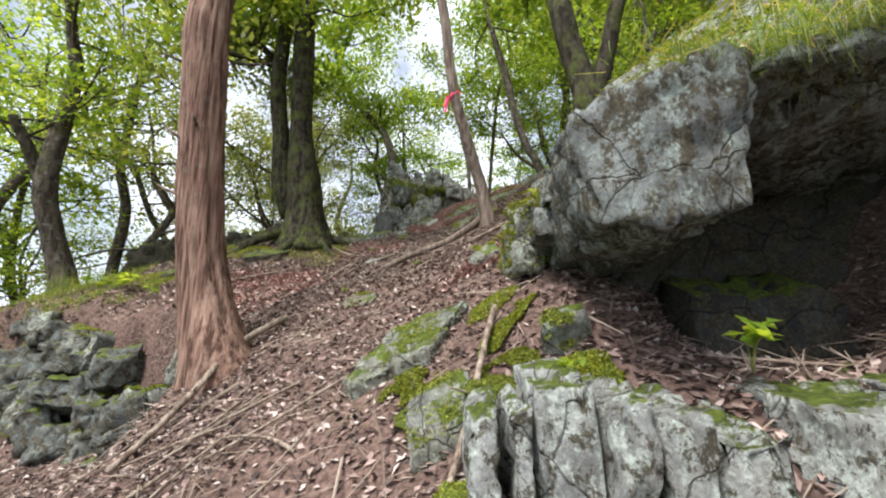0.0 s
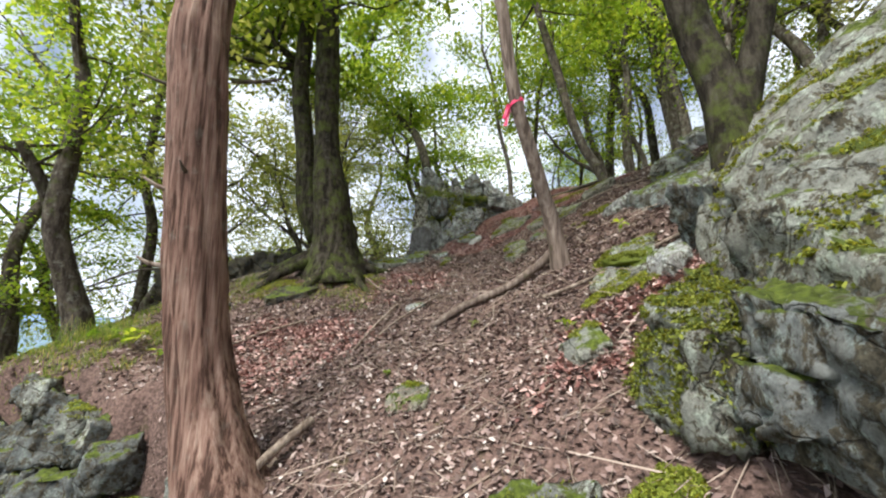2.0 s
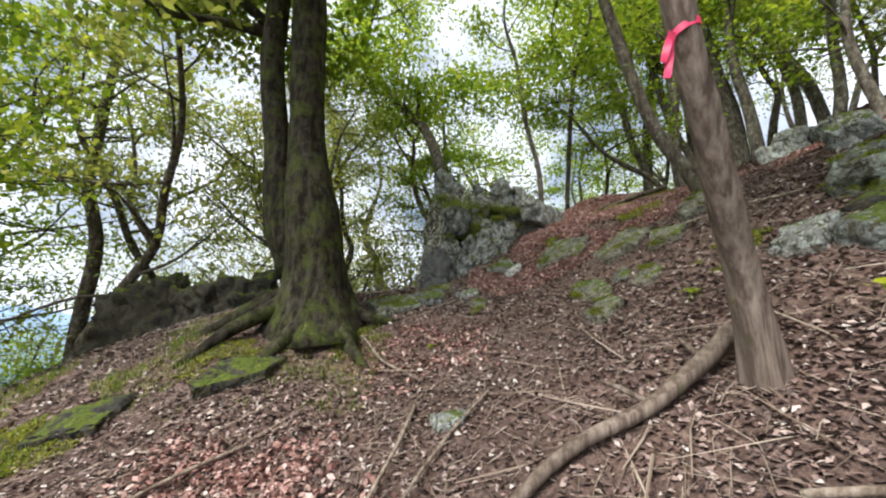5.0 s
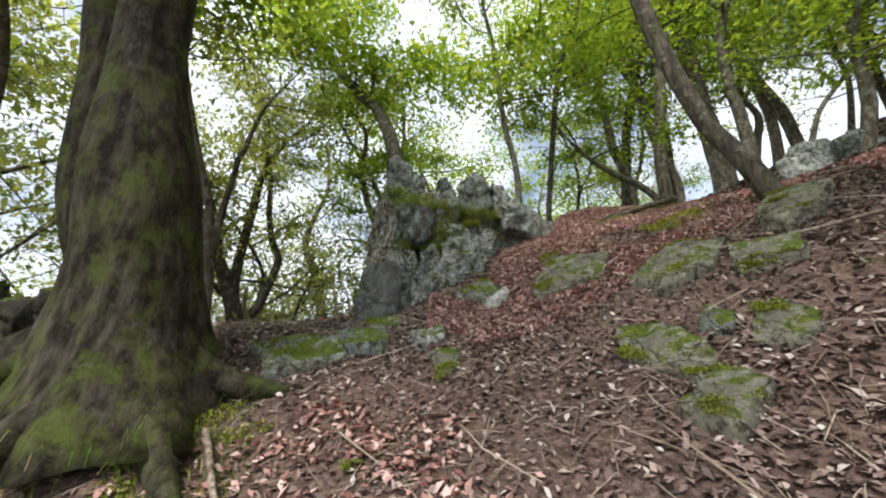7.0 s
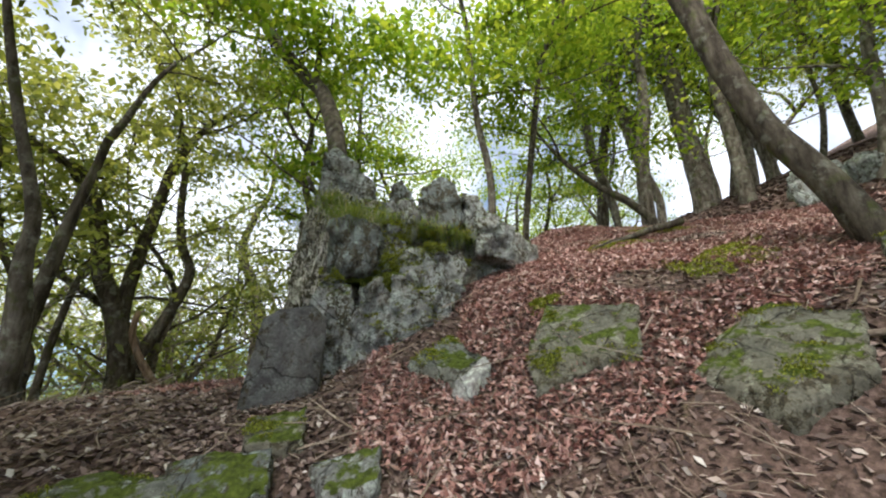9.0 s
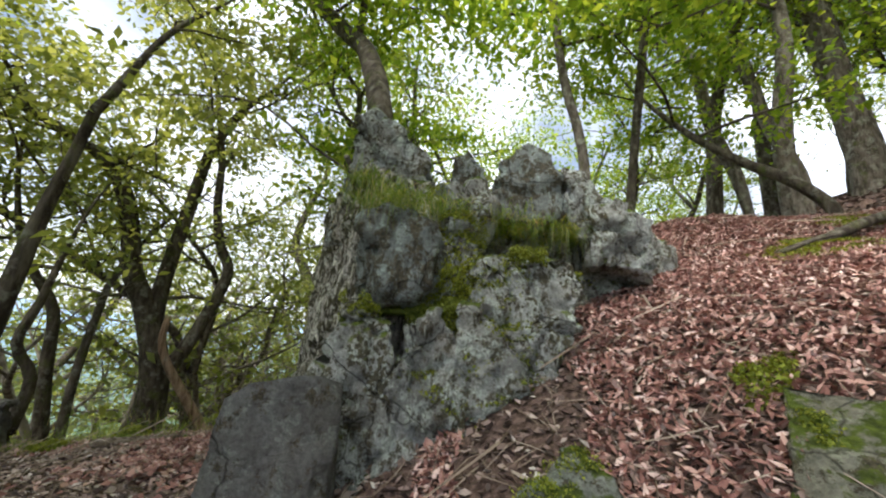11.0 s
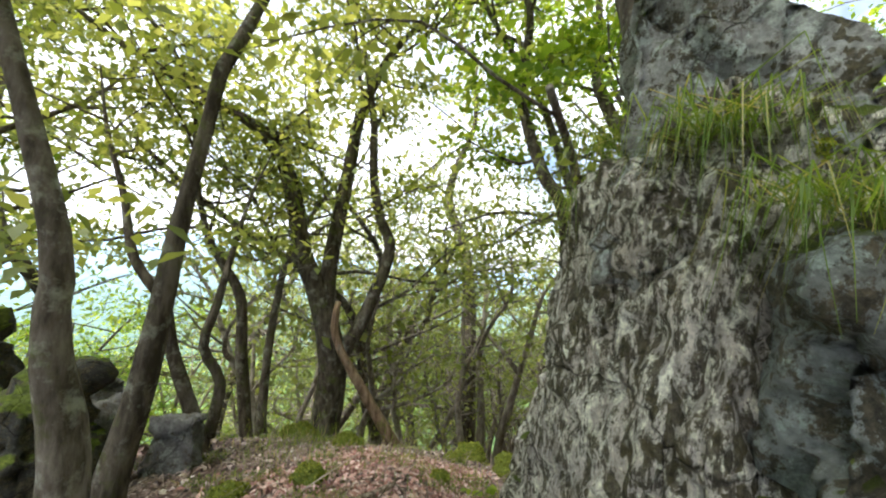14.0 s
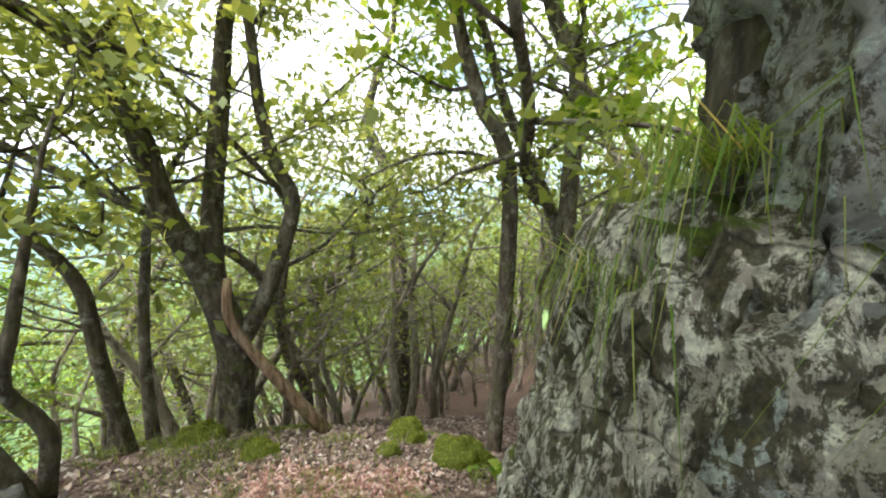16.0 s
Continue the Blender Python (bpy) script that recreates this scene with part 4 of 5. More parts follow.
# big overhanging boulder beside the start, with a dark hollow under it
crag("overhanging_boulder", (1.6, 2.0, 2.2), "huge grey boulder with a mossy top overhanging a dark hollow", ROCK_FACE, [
    ([(0.56, 1.3, 2.06), (0.6, 1.15, 1.97), (0.8, 1.08, 1.96), (1.0, 1.08, 2.0), (1.06, 1.25, 2.1), (1.1, 2.6, 1.95), (0.68, 2.1, 2.0)],
     [(0.52, 1.45, 2.36), (0.54, 1.2, 2.38), (0.8, 1.08, 2.45), (1.0, 1.05, 2.5), (1.1, 1.1, 2.52), (1.4, 2.6, 2.7), (0.66, 2.2, 2.5)], 0.026, 0.024),
    ([(1.0, 1.12, 2.44), (1.6, 1.05, 2.54), (2.2, 1.05, 2.66), (3.4, 1.0, 2.9), (3.4, 3.0, 2.4), (1.2, 3.0, 2.2)],
     [(0.98, 1.2, 2.56), (1.6, 1.1, 2.66), (2.2, 1.1, 2.78), (3.4, 1.1, 3.05), (3.4, 3.0, 3.0), (1.2, 3.0, 2.75)], 0.04, 0.045),
    ([(0.74, 2.0, 2.3), (0.72, 1.5, 2.4), (1.1, 1.25, 2.52), (2.0, 1.22, 2.66), (3.6, 1.25, 3.0), (3.6, 4.2, 3.0), (1.7, 3.9, 2.6), (1.15, 3.5, 2.4), (0.95, 2.9, 2.3)],
     [(0.85, 2.2, 2.76), (1.05, 1.6, 2.76), (1.32, 2.75, 3.42), (2.0, 1.6, 3.5), (2.1, 2.9, 4.15), (3.6, 1.6, 4.7), (3.6, 3.4, 5.2), (1.25, 3.3, 3.35)], 0.045, 0.05, ROCK_MOSSY, 52000, 0.4, 0.0),
    # back wall of the hollow, its deep shade put into the colour
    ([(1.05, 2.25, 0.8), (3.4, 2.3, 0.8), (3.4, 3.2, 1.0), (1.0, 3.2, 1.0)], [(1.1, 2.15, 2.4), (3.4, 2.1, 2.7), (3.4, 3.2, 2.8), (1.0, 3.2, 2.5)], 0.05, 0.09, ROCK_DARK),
    # side wall added to close the hollow off from light, equally dark
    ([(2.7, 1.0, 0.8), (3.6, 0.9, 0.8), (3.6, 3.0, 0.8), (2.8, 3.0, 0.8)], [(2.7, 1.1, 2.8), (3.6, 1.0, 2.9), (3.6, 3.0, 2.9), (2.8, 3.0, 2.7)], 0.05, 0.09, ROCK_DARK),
    *[([(0.5 + o, 1.88 - o, z), (0.8 + o, 1.7 + o, z), (1.1, 2.3, z), (0.6 + o, 2.45, z)], [(0.53 + o, 1.92 - o, z + h), (0.78 + o, 1.76 + o, z + h), (1.0, 2.3, z + h), (0.62 + o, 2.4, z + h)], 0.035, 0.035, ROCK_FACE)
      for z, h, o in ((2.1, 0.17, 0.03), (2.27, 0.15, 0.08))],
    ([(0.5, 2.2, 1.98), (0.72, 2.1, 1.98), (0.9, 2.7, 2.0), (0.55, 2.75, 2.0)], [(0.5, 2.2, 2.35), (0.72, 2.15, 2.45), (0.85, 2.6, 2.6), (0.58, 2.6, 2.45)], 0.06, 0.035, ROCK_MOSSY, 14000, 0.0, 0.5),
    # stone inside the hollow, darkened by the same painted shade
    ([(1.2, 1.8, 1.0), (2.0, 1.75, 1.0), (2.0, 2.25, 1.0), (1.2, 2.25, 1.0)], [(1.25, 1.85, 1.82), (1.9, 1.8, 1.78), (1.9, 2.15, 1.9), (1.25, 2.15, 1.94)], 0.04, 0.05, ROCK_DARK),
])
ledge, x = [], 0.14
for k, (w, top, front) in enumerate([(0.12, 1.42, 1.1), (0.08, 1.45, 1.05), (0.17, 1.52, 1.06), (0.12, 1.47, 1.0), (0.13, 1.45, 0.98), (0.19, 1.42, 0.97), (0.06, 1.36, 1.0), (0.3, 1.49, 0.92), (0.45, 1.52, 0.86)]):
    a, c = x, x + w
    ledge.append(([(a, front, 0.3), (c, front - 0.02, 0.3), (c, 1.6, 0.3), (a, 1.6, 0.3)], [(a + 0.015, front + 0.05, top - 0.03), (c - 0.012, front + 0.03, top), (c - 0.02, 1.45, top + 0.03), (a + 0.01, 1.45, top)], 0.022, 0.026))
    x = c
crag("rock_ledge", (0.55, 1.15, 1.2), "pale cracked limestone ledge with moss tufts below the boulder", ROCK_BARE, ledge)


def stone(place, size, seed, mat, turn=0.0, tilt=(0, 0), label="mossy grey stone half sunk in the forest floor", edge=0.05, rough=0.04, sunk=0.35, name="stone", group="", lie=0.75):
    ob = thing(name, None, label, "rock", group)
    x, y = place[:2]
    z = place[2] if len(place) > 2 else ground_z(x, y) - sunk * size[2]
    gx, gy = (ground_z(x + 0.3, y) - ground_z(x - 0.3, y)) / 0.6, (ground_z(x, y + 0.3) - ground_z(x, y - 0.3)) / 0.6
    lean = Vector((0, 0, 1)).rotation_difference(Vector((-gx * lie, -gy * lie, 1)).normalized()).to_matrix().to_4x4()
    ob.matrix_world = Matrix.Translation((x, y, z)) @ lean @ pose(0, 0, 0, tilt[0], tilt[1], turn)
    rock = part("rock_mass", block(size, seed, max(edge * 0.7, 0.03 * max(size)), 0.012 + 0.05 * max(size), 0.82, 0), mat, ob)
    if mat is ROCK_MOSSY:
        mossy(rock, int(6500 * size[0] * size[1]), 0.5, 0.012, seed, 5.0, -0.12)
    return ob


# slabs and stones along the way up
def slab(corners, thick, seed, mat, label, name="stone_slab", tip=0.0, proud=1.0):
    """A flat broken slab on the slope from the plan of its corners; tip lifts its downhill edge."""
    x, y = sum(c[0] for c in corners) / len(corners), sum(c[1] for c in corners) / len(corners)
    z = ground_z(x, y)
    ymin, ymax = min(c[1] for c in corners), max(c[1] for c in corners)
    ob = tagged(at(new(name), (x, y, z)), label, "rock")
    low, high = [], []
    for i, (a, b) in enumerate(corners):
        g = ground_z(a, b) - z
        lift = tip * (ymax - b) / (ymax - ymin + 1e-6)
        low.append((x + (a - x) * 0.9 - x, y + (b - y) * 0.9 - y, g - thick * 1.2))
        low.append((a - x, b - y, g + (proud * 0.35) * thick + lift))
        high.append((x + (a - x) * 0.94 - x, y + (b - y) * 0.94 - y, g + 0.7 * proud * thick + lift + 0.012 * math.sin(i * 2.3 + seed)))
    size = max(ymax - ymin, thick)
    rock = part("rock_mass", hull_rock(low, high, seed * 1.7, 0.022, 0.014 + 0.008 * size, 0), mat, ob)
    if mat in (ROCK_MOSSY, ROCK_SLAB):
        mossy(rock, int(2600 * size), 0.6, 0.008, seed, 5.0, -0.2 if mat is ROCK_MOSSY else -0.42)
    return ob


slab([(0.22, 6.5), (0.43, 6.36), (0.42, 5.95), (0.27, 5.88), (0.13, 6.3)], 0.06, 1, ROCK_SLAB, "flat olive-grey stone slab sunk in the path")
slab([(0.73, 6.12), (0.84, 6.02), (0.82, 5.84), (0.66, 5.77), (0.56, 5.93)], 0.06, 2, ROCK_SLAB, "flat lichen-covered stone slab sunk in the path")
slab([(0.54, 6.96), (0.76, 7.06), (0.98, 7.0), (1.16, 6.72), (0.9, 6.56), (0.6, 6.6)], 0.07, 3, ROCK_SLAB, "broad mossy slab overhanging the slope", tip=0.04)
slab([(1.08, 6.64), (1.32, 6.36), (1.16, 6.18), (0.9, 6.38)], 0.09, 4, ROCK_SLAB, "flat grey slab beside the overhanging one")
slab([(0.0, 7.55), (-0.03, 7.28), (0.5, 7.2), (0.74, 7.55), (0.28, 7.9)], 0.070, 5, ROCK_SLAB, "mossy stone slab with a pale broken edge", tip=0.03)
slab([(-0.64, 7.78), (-0.36, 7.5), (-0.2, 7.62), (-0.4, 7.95)], 0.098, 6, ROCK_MOSSY, "mossy wedge of stone with white broken sides", "stone_block", tip=0.06)
slab([(-0.41, 7.49), (-0.33, 7.43), (-0.17, 7.58), (-0.2, 7.64)], 0.091, 7, ROCK_BROKEN, "white freshly broken piece of limestone", "stone_block", tip=0.03)
slab([(-1.05, 7.16), (-0.76, 7.19), (-0.76, 6.96), (-0.94, 6.93)], 0.08, 8, ROCK_BARE, "small pale stone standing out of the litter", "stone", tip=0.03)
slab([(-0.87, 6.83), (-0.66, 6.86), (-0.66, 6.64), (-0.82, 6.5)], 0.05, 9, ROCK_SLAB, "small greenish stone sunk in the litter", "stone")
slab([(-2.1, 7.0), (-1.87, 7.19), (-1.5, 7.15), (-1.42, 6.9), (-1.84, 6.62)], 0.105, 10, ROCK_MOSSY, "long mossy rock at the foot of the beech", "boulder")
slab([(-1.62, 7.22), (-1.2, 7.22), (-1.14, 7.0), (-1.5, 6.92)], 0.119, 11, ROCK_FACE, "grey layered rock beside the beech root", "boulder", tip=0.02)
slab([(-1.42, 7.5), (-1.15, 7.55), (-1.1, 7.3), (-1.35, 7.26)], 0.112, 12, ROCK_SLAB, "small mossy rock below the outcrop", "stone")
slab([(1.4, 6.76), (1.75, 7.0), (2.0, 6.96), (1.9, 6.63), (1.66, 6.52), (1.38, 6.5)], 0.119, 13, ROCK_SLAB, "pale angular boulder below the leaning tree", "boulder", tip=0.06)
slab([(1.22, 5.3), (1.45, 5.4), (1.58, 5.1), (1.34, 4.98)], 0.112, 14, ROCK_BARE, "pale angular stone on the slope", "stone", tip=0.04)
slab([(1.4, 4.98), (1.75, 4.95), (2.15, 4.5), (1.7, 4.22), (1.45, 4.36)], 0.2, 15, ROCK_FACE, "long grey rock lying along the upper slope", "boulder", tip=0.04)
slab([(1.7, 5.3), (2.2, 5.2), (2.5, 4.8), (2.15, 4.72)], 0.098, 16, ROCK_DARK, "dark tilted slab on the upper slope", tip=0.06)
slab([(0.9, 3.42), (1.0, 3.58), (1.18, 3.5), (1.14, 3.3), (0.98, 3.27)], 0.12, 17, ROCK_BARE, "white-topped angular stone on the litter", "stone", tip=0.03)
slab([(0.62, 3.72), (0.7, 3.46), (0.98, 3.5), (1.18, 3.86), (0.9, 4.05)], 0.070, 18, ROCK_MOSSY, "low stone covered with thick green moss", "boulder", tip=0.03)
slab([(0.24, 3.2), (0.34, 2.98), (0.5, 3.02), (0.46, 3.24)], 0.091, 19, ROCK_MOSSY, "small dark stone with a mossy top", "stone")
slab([(-0.88, 3.44), (-0.84, 3.24), (-0.58, 3.24), (-0.56, 3.42), (-0.72, 3.5)], 0.035, 20, ROCK_SLAB, "flat stone worn flush with the path", "stone")
slab([(-1.08, 5.08), (-1.04, 4.93), (-0.86, 4.93), (-0.84, 5.06)], 0.05, 21, ROCK_BARE, "small flat pale stone among the leaves", "stone", tip=0.02)
slab([(0.1, 5.8), (0.2, 5.62), (0.4, 5.68), (0.38, 5.9)], 0.07, 22, ROCK_SLAB, "small pale stone among the leaves", "stone", tip=0.02)
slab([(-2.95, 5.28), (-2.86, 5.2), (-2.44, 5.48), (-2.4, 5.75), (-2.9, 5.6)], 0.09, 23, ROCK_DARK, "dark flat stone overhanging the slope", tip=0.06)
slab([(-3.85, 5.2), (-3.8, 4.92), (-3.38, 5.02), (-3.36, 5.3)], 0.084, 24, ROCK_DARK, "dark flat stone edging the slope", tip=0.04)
slab([(0.5, 6.2), (0.55, 6.05), (0.68, 6.15), (0.62, 6.3)], 0.05, 25, ROCK_FACE, "small grey stone among the leaves", "stone")
slab([(-0.5, 2.14), (-0.4, 2.02), (0.0, 2.05), (0.22, 2.35), (-0.1, 2.58), (-0.3, 2.5)], 0.070, 26, ROCK_MOSSY, "moss-topped slanting stone beside the trail", "boulder", tip=0.06)
slab([(-0.08, 1.7), (-0.04, 1.5), (0.2, 1.5), (0.2, 1.75), (0.05, 1.85)], 0.098, 27, ROCK_MOSSY, "moss-topped angular stone beside the trail", "stone", tip=0.04)
stone((2.30, 5.60), (0.80, 0.50, 0.28), 17, ROCK_MOSSY, 50, (0, -12), sunk=0.30, label="mossy boulder on the upper slope", name="boulder")
stone((3.20, 6.60), (0.80, 0.50, 0.35), 18, ROCK, 50, (0, -12), sunk=0.30)
stone((4.40, 9.10), (0.60, 0.50, 0.40), 19, ROCK_BARE, 0, (-18, 8), sunk=0.20, label="pale blocky rock on the upper slope", name="boulder")
stone((4.85, 9.35), (0.72, 0.60, 0.48), 20, ROCK_BARE, 40, (-9, 3), sunk=0.20, label="pale blocky rock on the upper slope", name="boulder")
stone((5.35, 9.20), (0.60, 0.50, 0.40), 21, ROCK_BARE, 80, (0, -2), sunk=0.20, label="pale blocky rock on the upper slope", name="boulder")
stone((5.10, 9.70), (0.78, 0.65, 0.52), 22, ROCK_BARE, 120, (9, -7), sunk=0.20, label="pale blocky rock on the upper slope", name="boulder")
stone((5.80, 9.50), (0.60, 0.50, 0.40), 23, ROCK_BARE, 160, (18, -12), sunk=0.20, label="pale blocky rock on the upper slope", name="boulder")
stone((0.62, 1.72), (0.30, 0.20, 0.18), 30, ROCK_MOSSY, 20, (0, 0), sunk=0.30)
stone((-4.90, 9.30), (0.75, 0.50, 0.62), 31, ROCK_SLATE, 15, (0, 3), sunk=0.15, label="squared grey boulder with a flat top", name="boulder")
stone((-4.30, 9.60), (0.45, 0.45, 0.45), 32, ROCK_SLATE, 40, (0, 0), sunk=0.15, label="squared grey boulder with a flat top", name="boulder")
stone((-5.60, 9.60), (0.90, 0.70, 0.95), 33, ROCK_SLATE, -20, (0, 0), sunk=0.20, label="tall squared grey boulder", name="boulder")
stone((1.50, 3.45), (0.55, 0.65, 0.60), 36, ROCK_FACE, 20, (0, -8), sunk=0.25, label="grey rock under the forked tree", name="boulder")
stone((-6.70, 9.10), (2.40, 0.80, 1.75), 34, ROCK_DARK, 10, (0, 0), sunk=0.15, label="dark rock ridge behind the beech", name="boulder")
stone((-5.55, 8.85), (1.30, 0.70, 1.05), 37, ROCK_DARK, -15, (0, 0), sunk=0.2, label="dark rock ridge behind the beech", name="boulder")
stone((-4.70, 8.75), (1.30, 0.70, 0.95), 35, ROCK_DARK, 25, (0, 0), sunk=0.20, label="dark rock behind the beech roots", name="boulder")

# loose stones of the bank under the cypress
jit = np.random.default_rng(31)
for k in range(48):
    x = -2.25 - 0.062 * k
    edge = 3.6 - 0.36 * (x + 2.36)
    s = jit.uniform(0.16, 0.42)
    low = jit.uniform(0, 1)
    y, z = edge - 0.02 - 0.5 * low + jit.uniform(-0.06, 0.06), 1.28 - 0.14 * (x + 2.36) - 0.85 * low
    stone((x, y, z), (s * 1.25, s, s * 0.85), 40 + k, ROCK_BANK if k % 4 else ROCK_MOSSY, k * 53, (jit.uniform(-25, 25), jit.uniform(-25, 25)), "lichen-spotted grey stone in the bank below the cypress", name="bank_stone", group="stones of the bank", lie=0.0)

# ---- forest floor litter ----
rng = np.random.default_rng(5)


def fast_scatter(count, x0, x1, y0, y1, rng):
    """Points on the ground, its heights read from a fine table."""
    tx, ty = np.arange(x0, x1 + 0.1, 0.06), np.arange(y0, y1 + 0.1, 0.06)
    tab = np.array([height_rows(tx, b) for b in ty])
    for j, b in enumerate(ty):
        for i, a in enumerate(tx):
            tab[j, i] += 0.035 * noise.fractal((a * 1.7, b * 1.7, 0), 0.9, 2.0, 4)
    x, y = rng.uniform(x0, x1, count), rng.uniform(y0, y1, count)
    fx, fy = (x - x0) / 0.06, (y - y0) / 0.06
    i, j = fx.astype(int), fy.astype(int)
    u, w = fx - i, fy - j
    z = tab[j, i] * (1 - u) * (1 - w) + tab[j, i + 1] * u * (1 - w) + tab[j + 1, i] * (1 - u) * w + tab[j + 1, i + 1] * u * w
    return np.stack([x, y, z], 1)


pts = fast_scatter(190000, -4.6, 3.2, 0.4, 11.5, rng)
keep = np.array([noise.noise((p[0] * 0.9, p[1] * 0.9, 4)) + rng.uniform(-0.5, 0.8) > 0 for p in pts])
pts = pts[keep] + (0, 0, 0.014)
tagged(quads_object("leaf_litter", leaf_quads(pts, 0.024, rng, 0.42, 1.9, 0.0), LITTER), "dry reddish-brown fallen leaves strewn over the slope", "leaf litter", "", "stuff")


far_pts = fast_scatter(70000, -11.0, 10.0, -1.5, 17.0, rng)
far_pts = far_pts[~((far_pts[:, 0] > -4.4) & (far_pts[:, 0] < 3.0) & (far_pts[:, 1] > 0.6) & (far_pts[:, 1] < 11.2))] + (0, 0, 0.015)
tagged(quads_object("leaf_litter", leaf_quads(far_pts, 0.045, rng, 0.38, 1.8, 0.0), LITTER), "dry fallen leaves over the woods beside the trail", "leaf litter", "", "stuff")


red = fast_scatter(72000, -0.9, 4.0, 6.9, 11.0, rng)
red = red[[noise.noise((p[0] * 1.2, p[1] * 1.2, 9)) > -0.25 for p in red]] + (0, 0, 0.022)
tagged(quads_object("leaf_litter", leaf_quads(red, 0.019, rng, 0.6, 2.8, 0.0), LITTER_RED), "dense reddish fallen leaves beside the outcrop", "leaf litter", "", "stuff")


for cx, cy, rx, ry, n in ((-2.1, 4.5, 0.8, 0.6, 2600), (0.75, 3.05, 0.6, 0.35, 1500), (-1.2, 6.0, 0.7, 0.5, 900), (-2.7, 10.1, 0.9, 0.9, 5200), (-2.2, 9.0, 0.6, 0.6, 2400)):
    a, r = rng.uniform(0, 2 * math.pi, n), np.sqrt(rng.uniform(0, 1, n))
    r = r * (0.75 + 0.45 * np.sin(a * 2 + cx) * np.cos(a * 3 + cy)) + np.abs(rng.normal(0, 0.22, n))
    heap = np.stack([cx + rx * r * np.cos(a), cy + ry * r * np.sin(a), np.zeros(n)], 1)
    heap[:, 2] = near_z(heap[:, 0], heap[:, 1]) + 0.022
    tagged(quads_object("leaf_litter", leaf_quads(heap, 0.027, rng, 0.5, 2.0, 0.0), LITTER_RED), "drift of reddish fallen leaves on the slope", "leaf litter", "", "stuff")


def sticks(count, x0, x1, y0, y1, rng, lo, hi, r):
    p = fast_scatter(count, x0, x1, y0, y1, rng)
    a, ln = rng.uniform(0, 2 * math.pi, count), rng.uniform(lo, hi, count)
    d = np.stack([np.cos(a), np.sin(a), 0.36 * np.sin(a) + 0.25 * np.cos(a) + rng.normal(0, 0.08, count)], 1) * ln[:, None] / 2
    side = np.stack([-np.sin(a), np.cos(a), np.zeros(count)], 1)
    rad = (r * rng.uniform(0.5, 1.4, count))[:, None]
    up = np.array((0, 0, 1.0))
    mid = p + (0, 0, 0.02) + side * rng.normal(0, 0.06, (count, 1)) * ln[:, None]
    out = []
    for sgn in (-1, 1):
        end = p + (0, 0, 0.016) + d * sgn
        for q, k in ((side, up), (up, -side), (-side, up * 0)):
            out.append(np.stack([mid + q * rad, end + q * rad * 0.5, end + k * rad * 0.5, mid + k * rad], 1))
    return np.concatenate(out)


tagged(quads_object("twigs", sticks(11000, -4.6, 3.0, 0.4, 11.5, rng, 0.06, 0.34, 0.0028), TWIG), "thin dry broken twigs lying on the leaf litter", "twigs", "", "stuff")
tagged(quads_object("twigs", sticks(300, -4.4, 3.0, 1.0, 10.5, rng, 0.35, 0.95, 0.006), TWIG), "longer bleached sticks lying on the slope", "twigs", "", "stuff")


def tuft_blades(place, n, length, rng, spread=0.12, out=0.6, width=0.004):
    """Grass blades that arch out from a place: (n * 2, 4, 3)."""
    a = rng.uniform(0, 2 * math.pi, n)
    ln = length * rng.uniform(0.5, 1.2, n)
    o = np.array(place) + rng.normal(0, spread, (n, 3)) * (1, 1, 0.25)
    d = np.stack([np.cos(a), np.sin(a), np.zeros(n)], 1)
    k = (out * rng.uniform(0.3, 1.2, n))[:, None]
    up = np.array((0, 0, 1.0))
    rise, fall = (0.6, 0.75) if out <= 1.8 else (0.26, 0.3)
    m = o + (d * k * 0.4 + up * rise) * ln[:, None]
    e = o + (d * k * (1.0 if out <= 1.8 else 0.6) + up * (fall - 0.6 * k)) * ln[:, None]
    w = np.stack([-np.sin(a), np.cos(a), np.zeros(n)], 1) * width
    return np.concatenate([np.stack([o - w, o + w, m + w * 0.8, m - w * 0.8], 1), np.stack([m - w * 0.8, m + w * 0.8, e + w * 0.15, e - w * 0.15], 1)])


def tuft(place, n, length, seed, out=0.7, spread=0.1, label="arching green grass tuft on a rock ledge", width=0.0017):
    g = np.random.default_rng(seed)
    ob = quads_object("grass_tuft", tuft_blades((0, 0, 0), n, length, g, spread, out, width), GRASS)
    ob.location = place
    return tagged(ob, label, "grass", "grass tufts", "stuff")


tuft((0.95, 1.14, 2.5), 300, 0.13, 1, 2.00, 0.10, "pale grass fringe hanging over the boulder's edge")
tuft((1.15, 1.12, 2.55), 300, 0.15, 2, 2.20, 0.10, "pale grass fringe hanging over the boulder's edge")
tuft((1.60, 1.10, 2.61), 320, 0.17, 40, 2.20, 0.10, "pale grass fringe hanging over the boulder's edge")
tuft((1.75, 1.10, 2.63), 320, 0.17, 41, 2.20, 0.10, "pale grass fringe hanging over the boulder's edge")
tuft((1.95, 1.10, 2.65), 320, 0.17, 42, 2.20, 0.10, "pale grass fringe hanging over the boulder's edge")
tuft((2.20, 1.10, 2.68), 320, 0.17, 43, 2.20, 0.10, "pale grass fringe hanging over the boulder's edge")
tuft((1.40, 1.12, 2.6), 300, 0.16, 3, 2.20, 0.10, "pale grass fringe hanging over the boulder's edge")
tuft((-3.30, 9.90, ground_z(-3.30, 9.90)), 160, 0.14, 4, 0.70, 0.25, "low green grass tuft on the forest floor")
tuft((-2.60, 10.40, ground_z(-2.60, 10.40)), 160, 0.14, 5, 0.70, 0.25, "low green grass tuft on the forest floor")
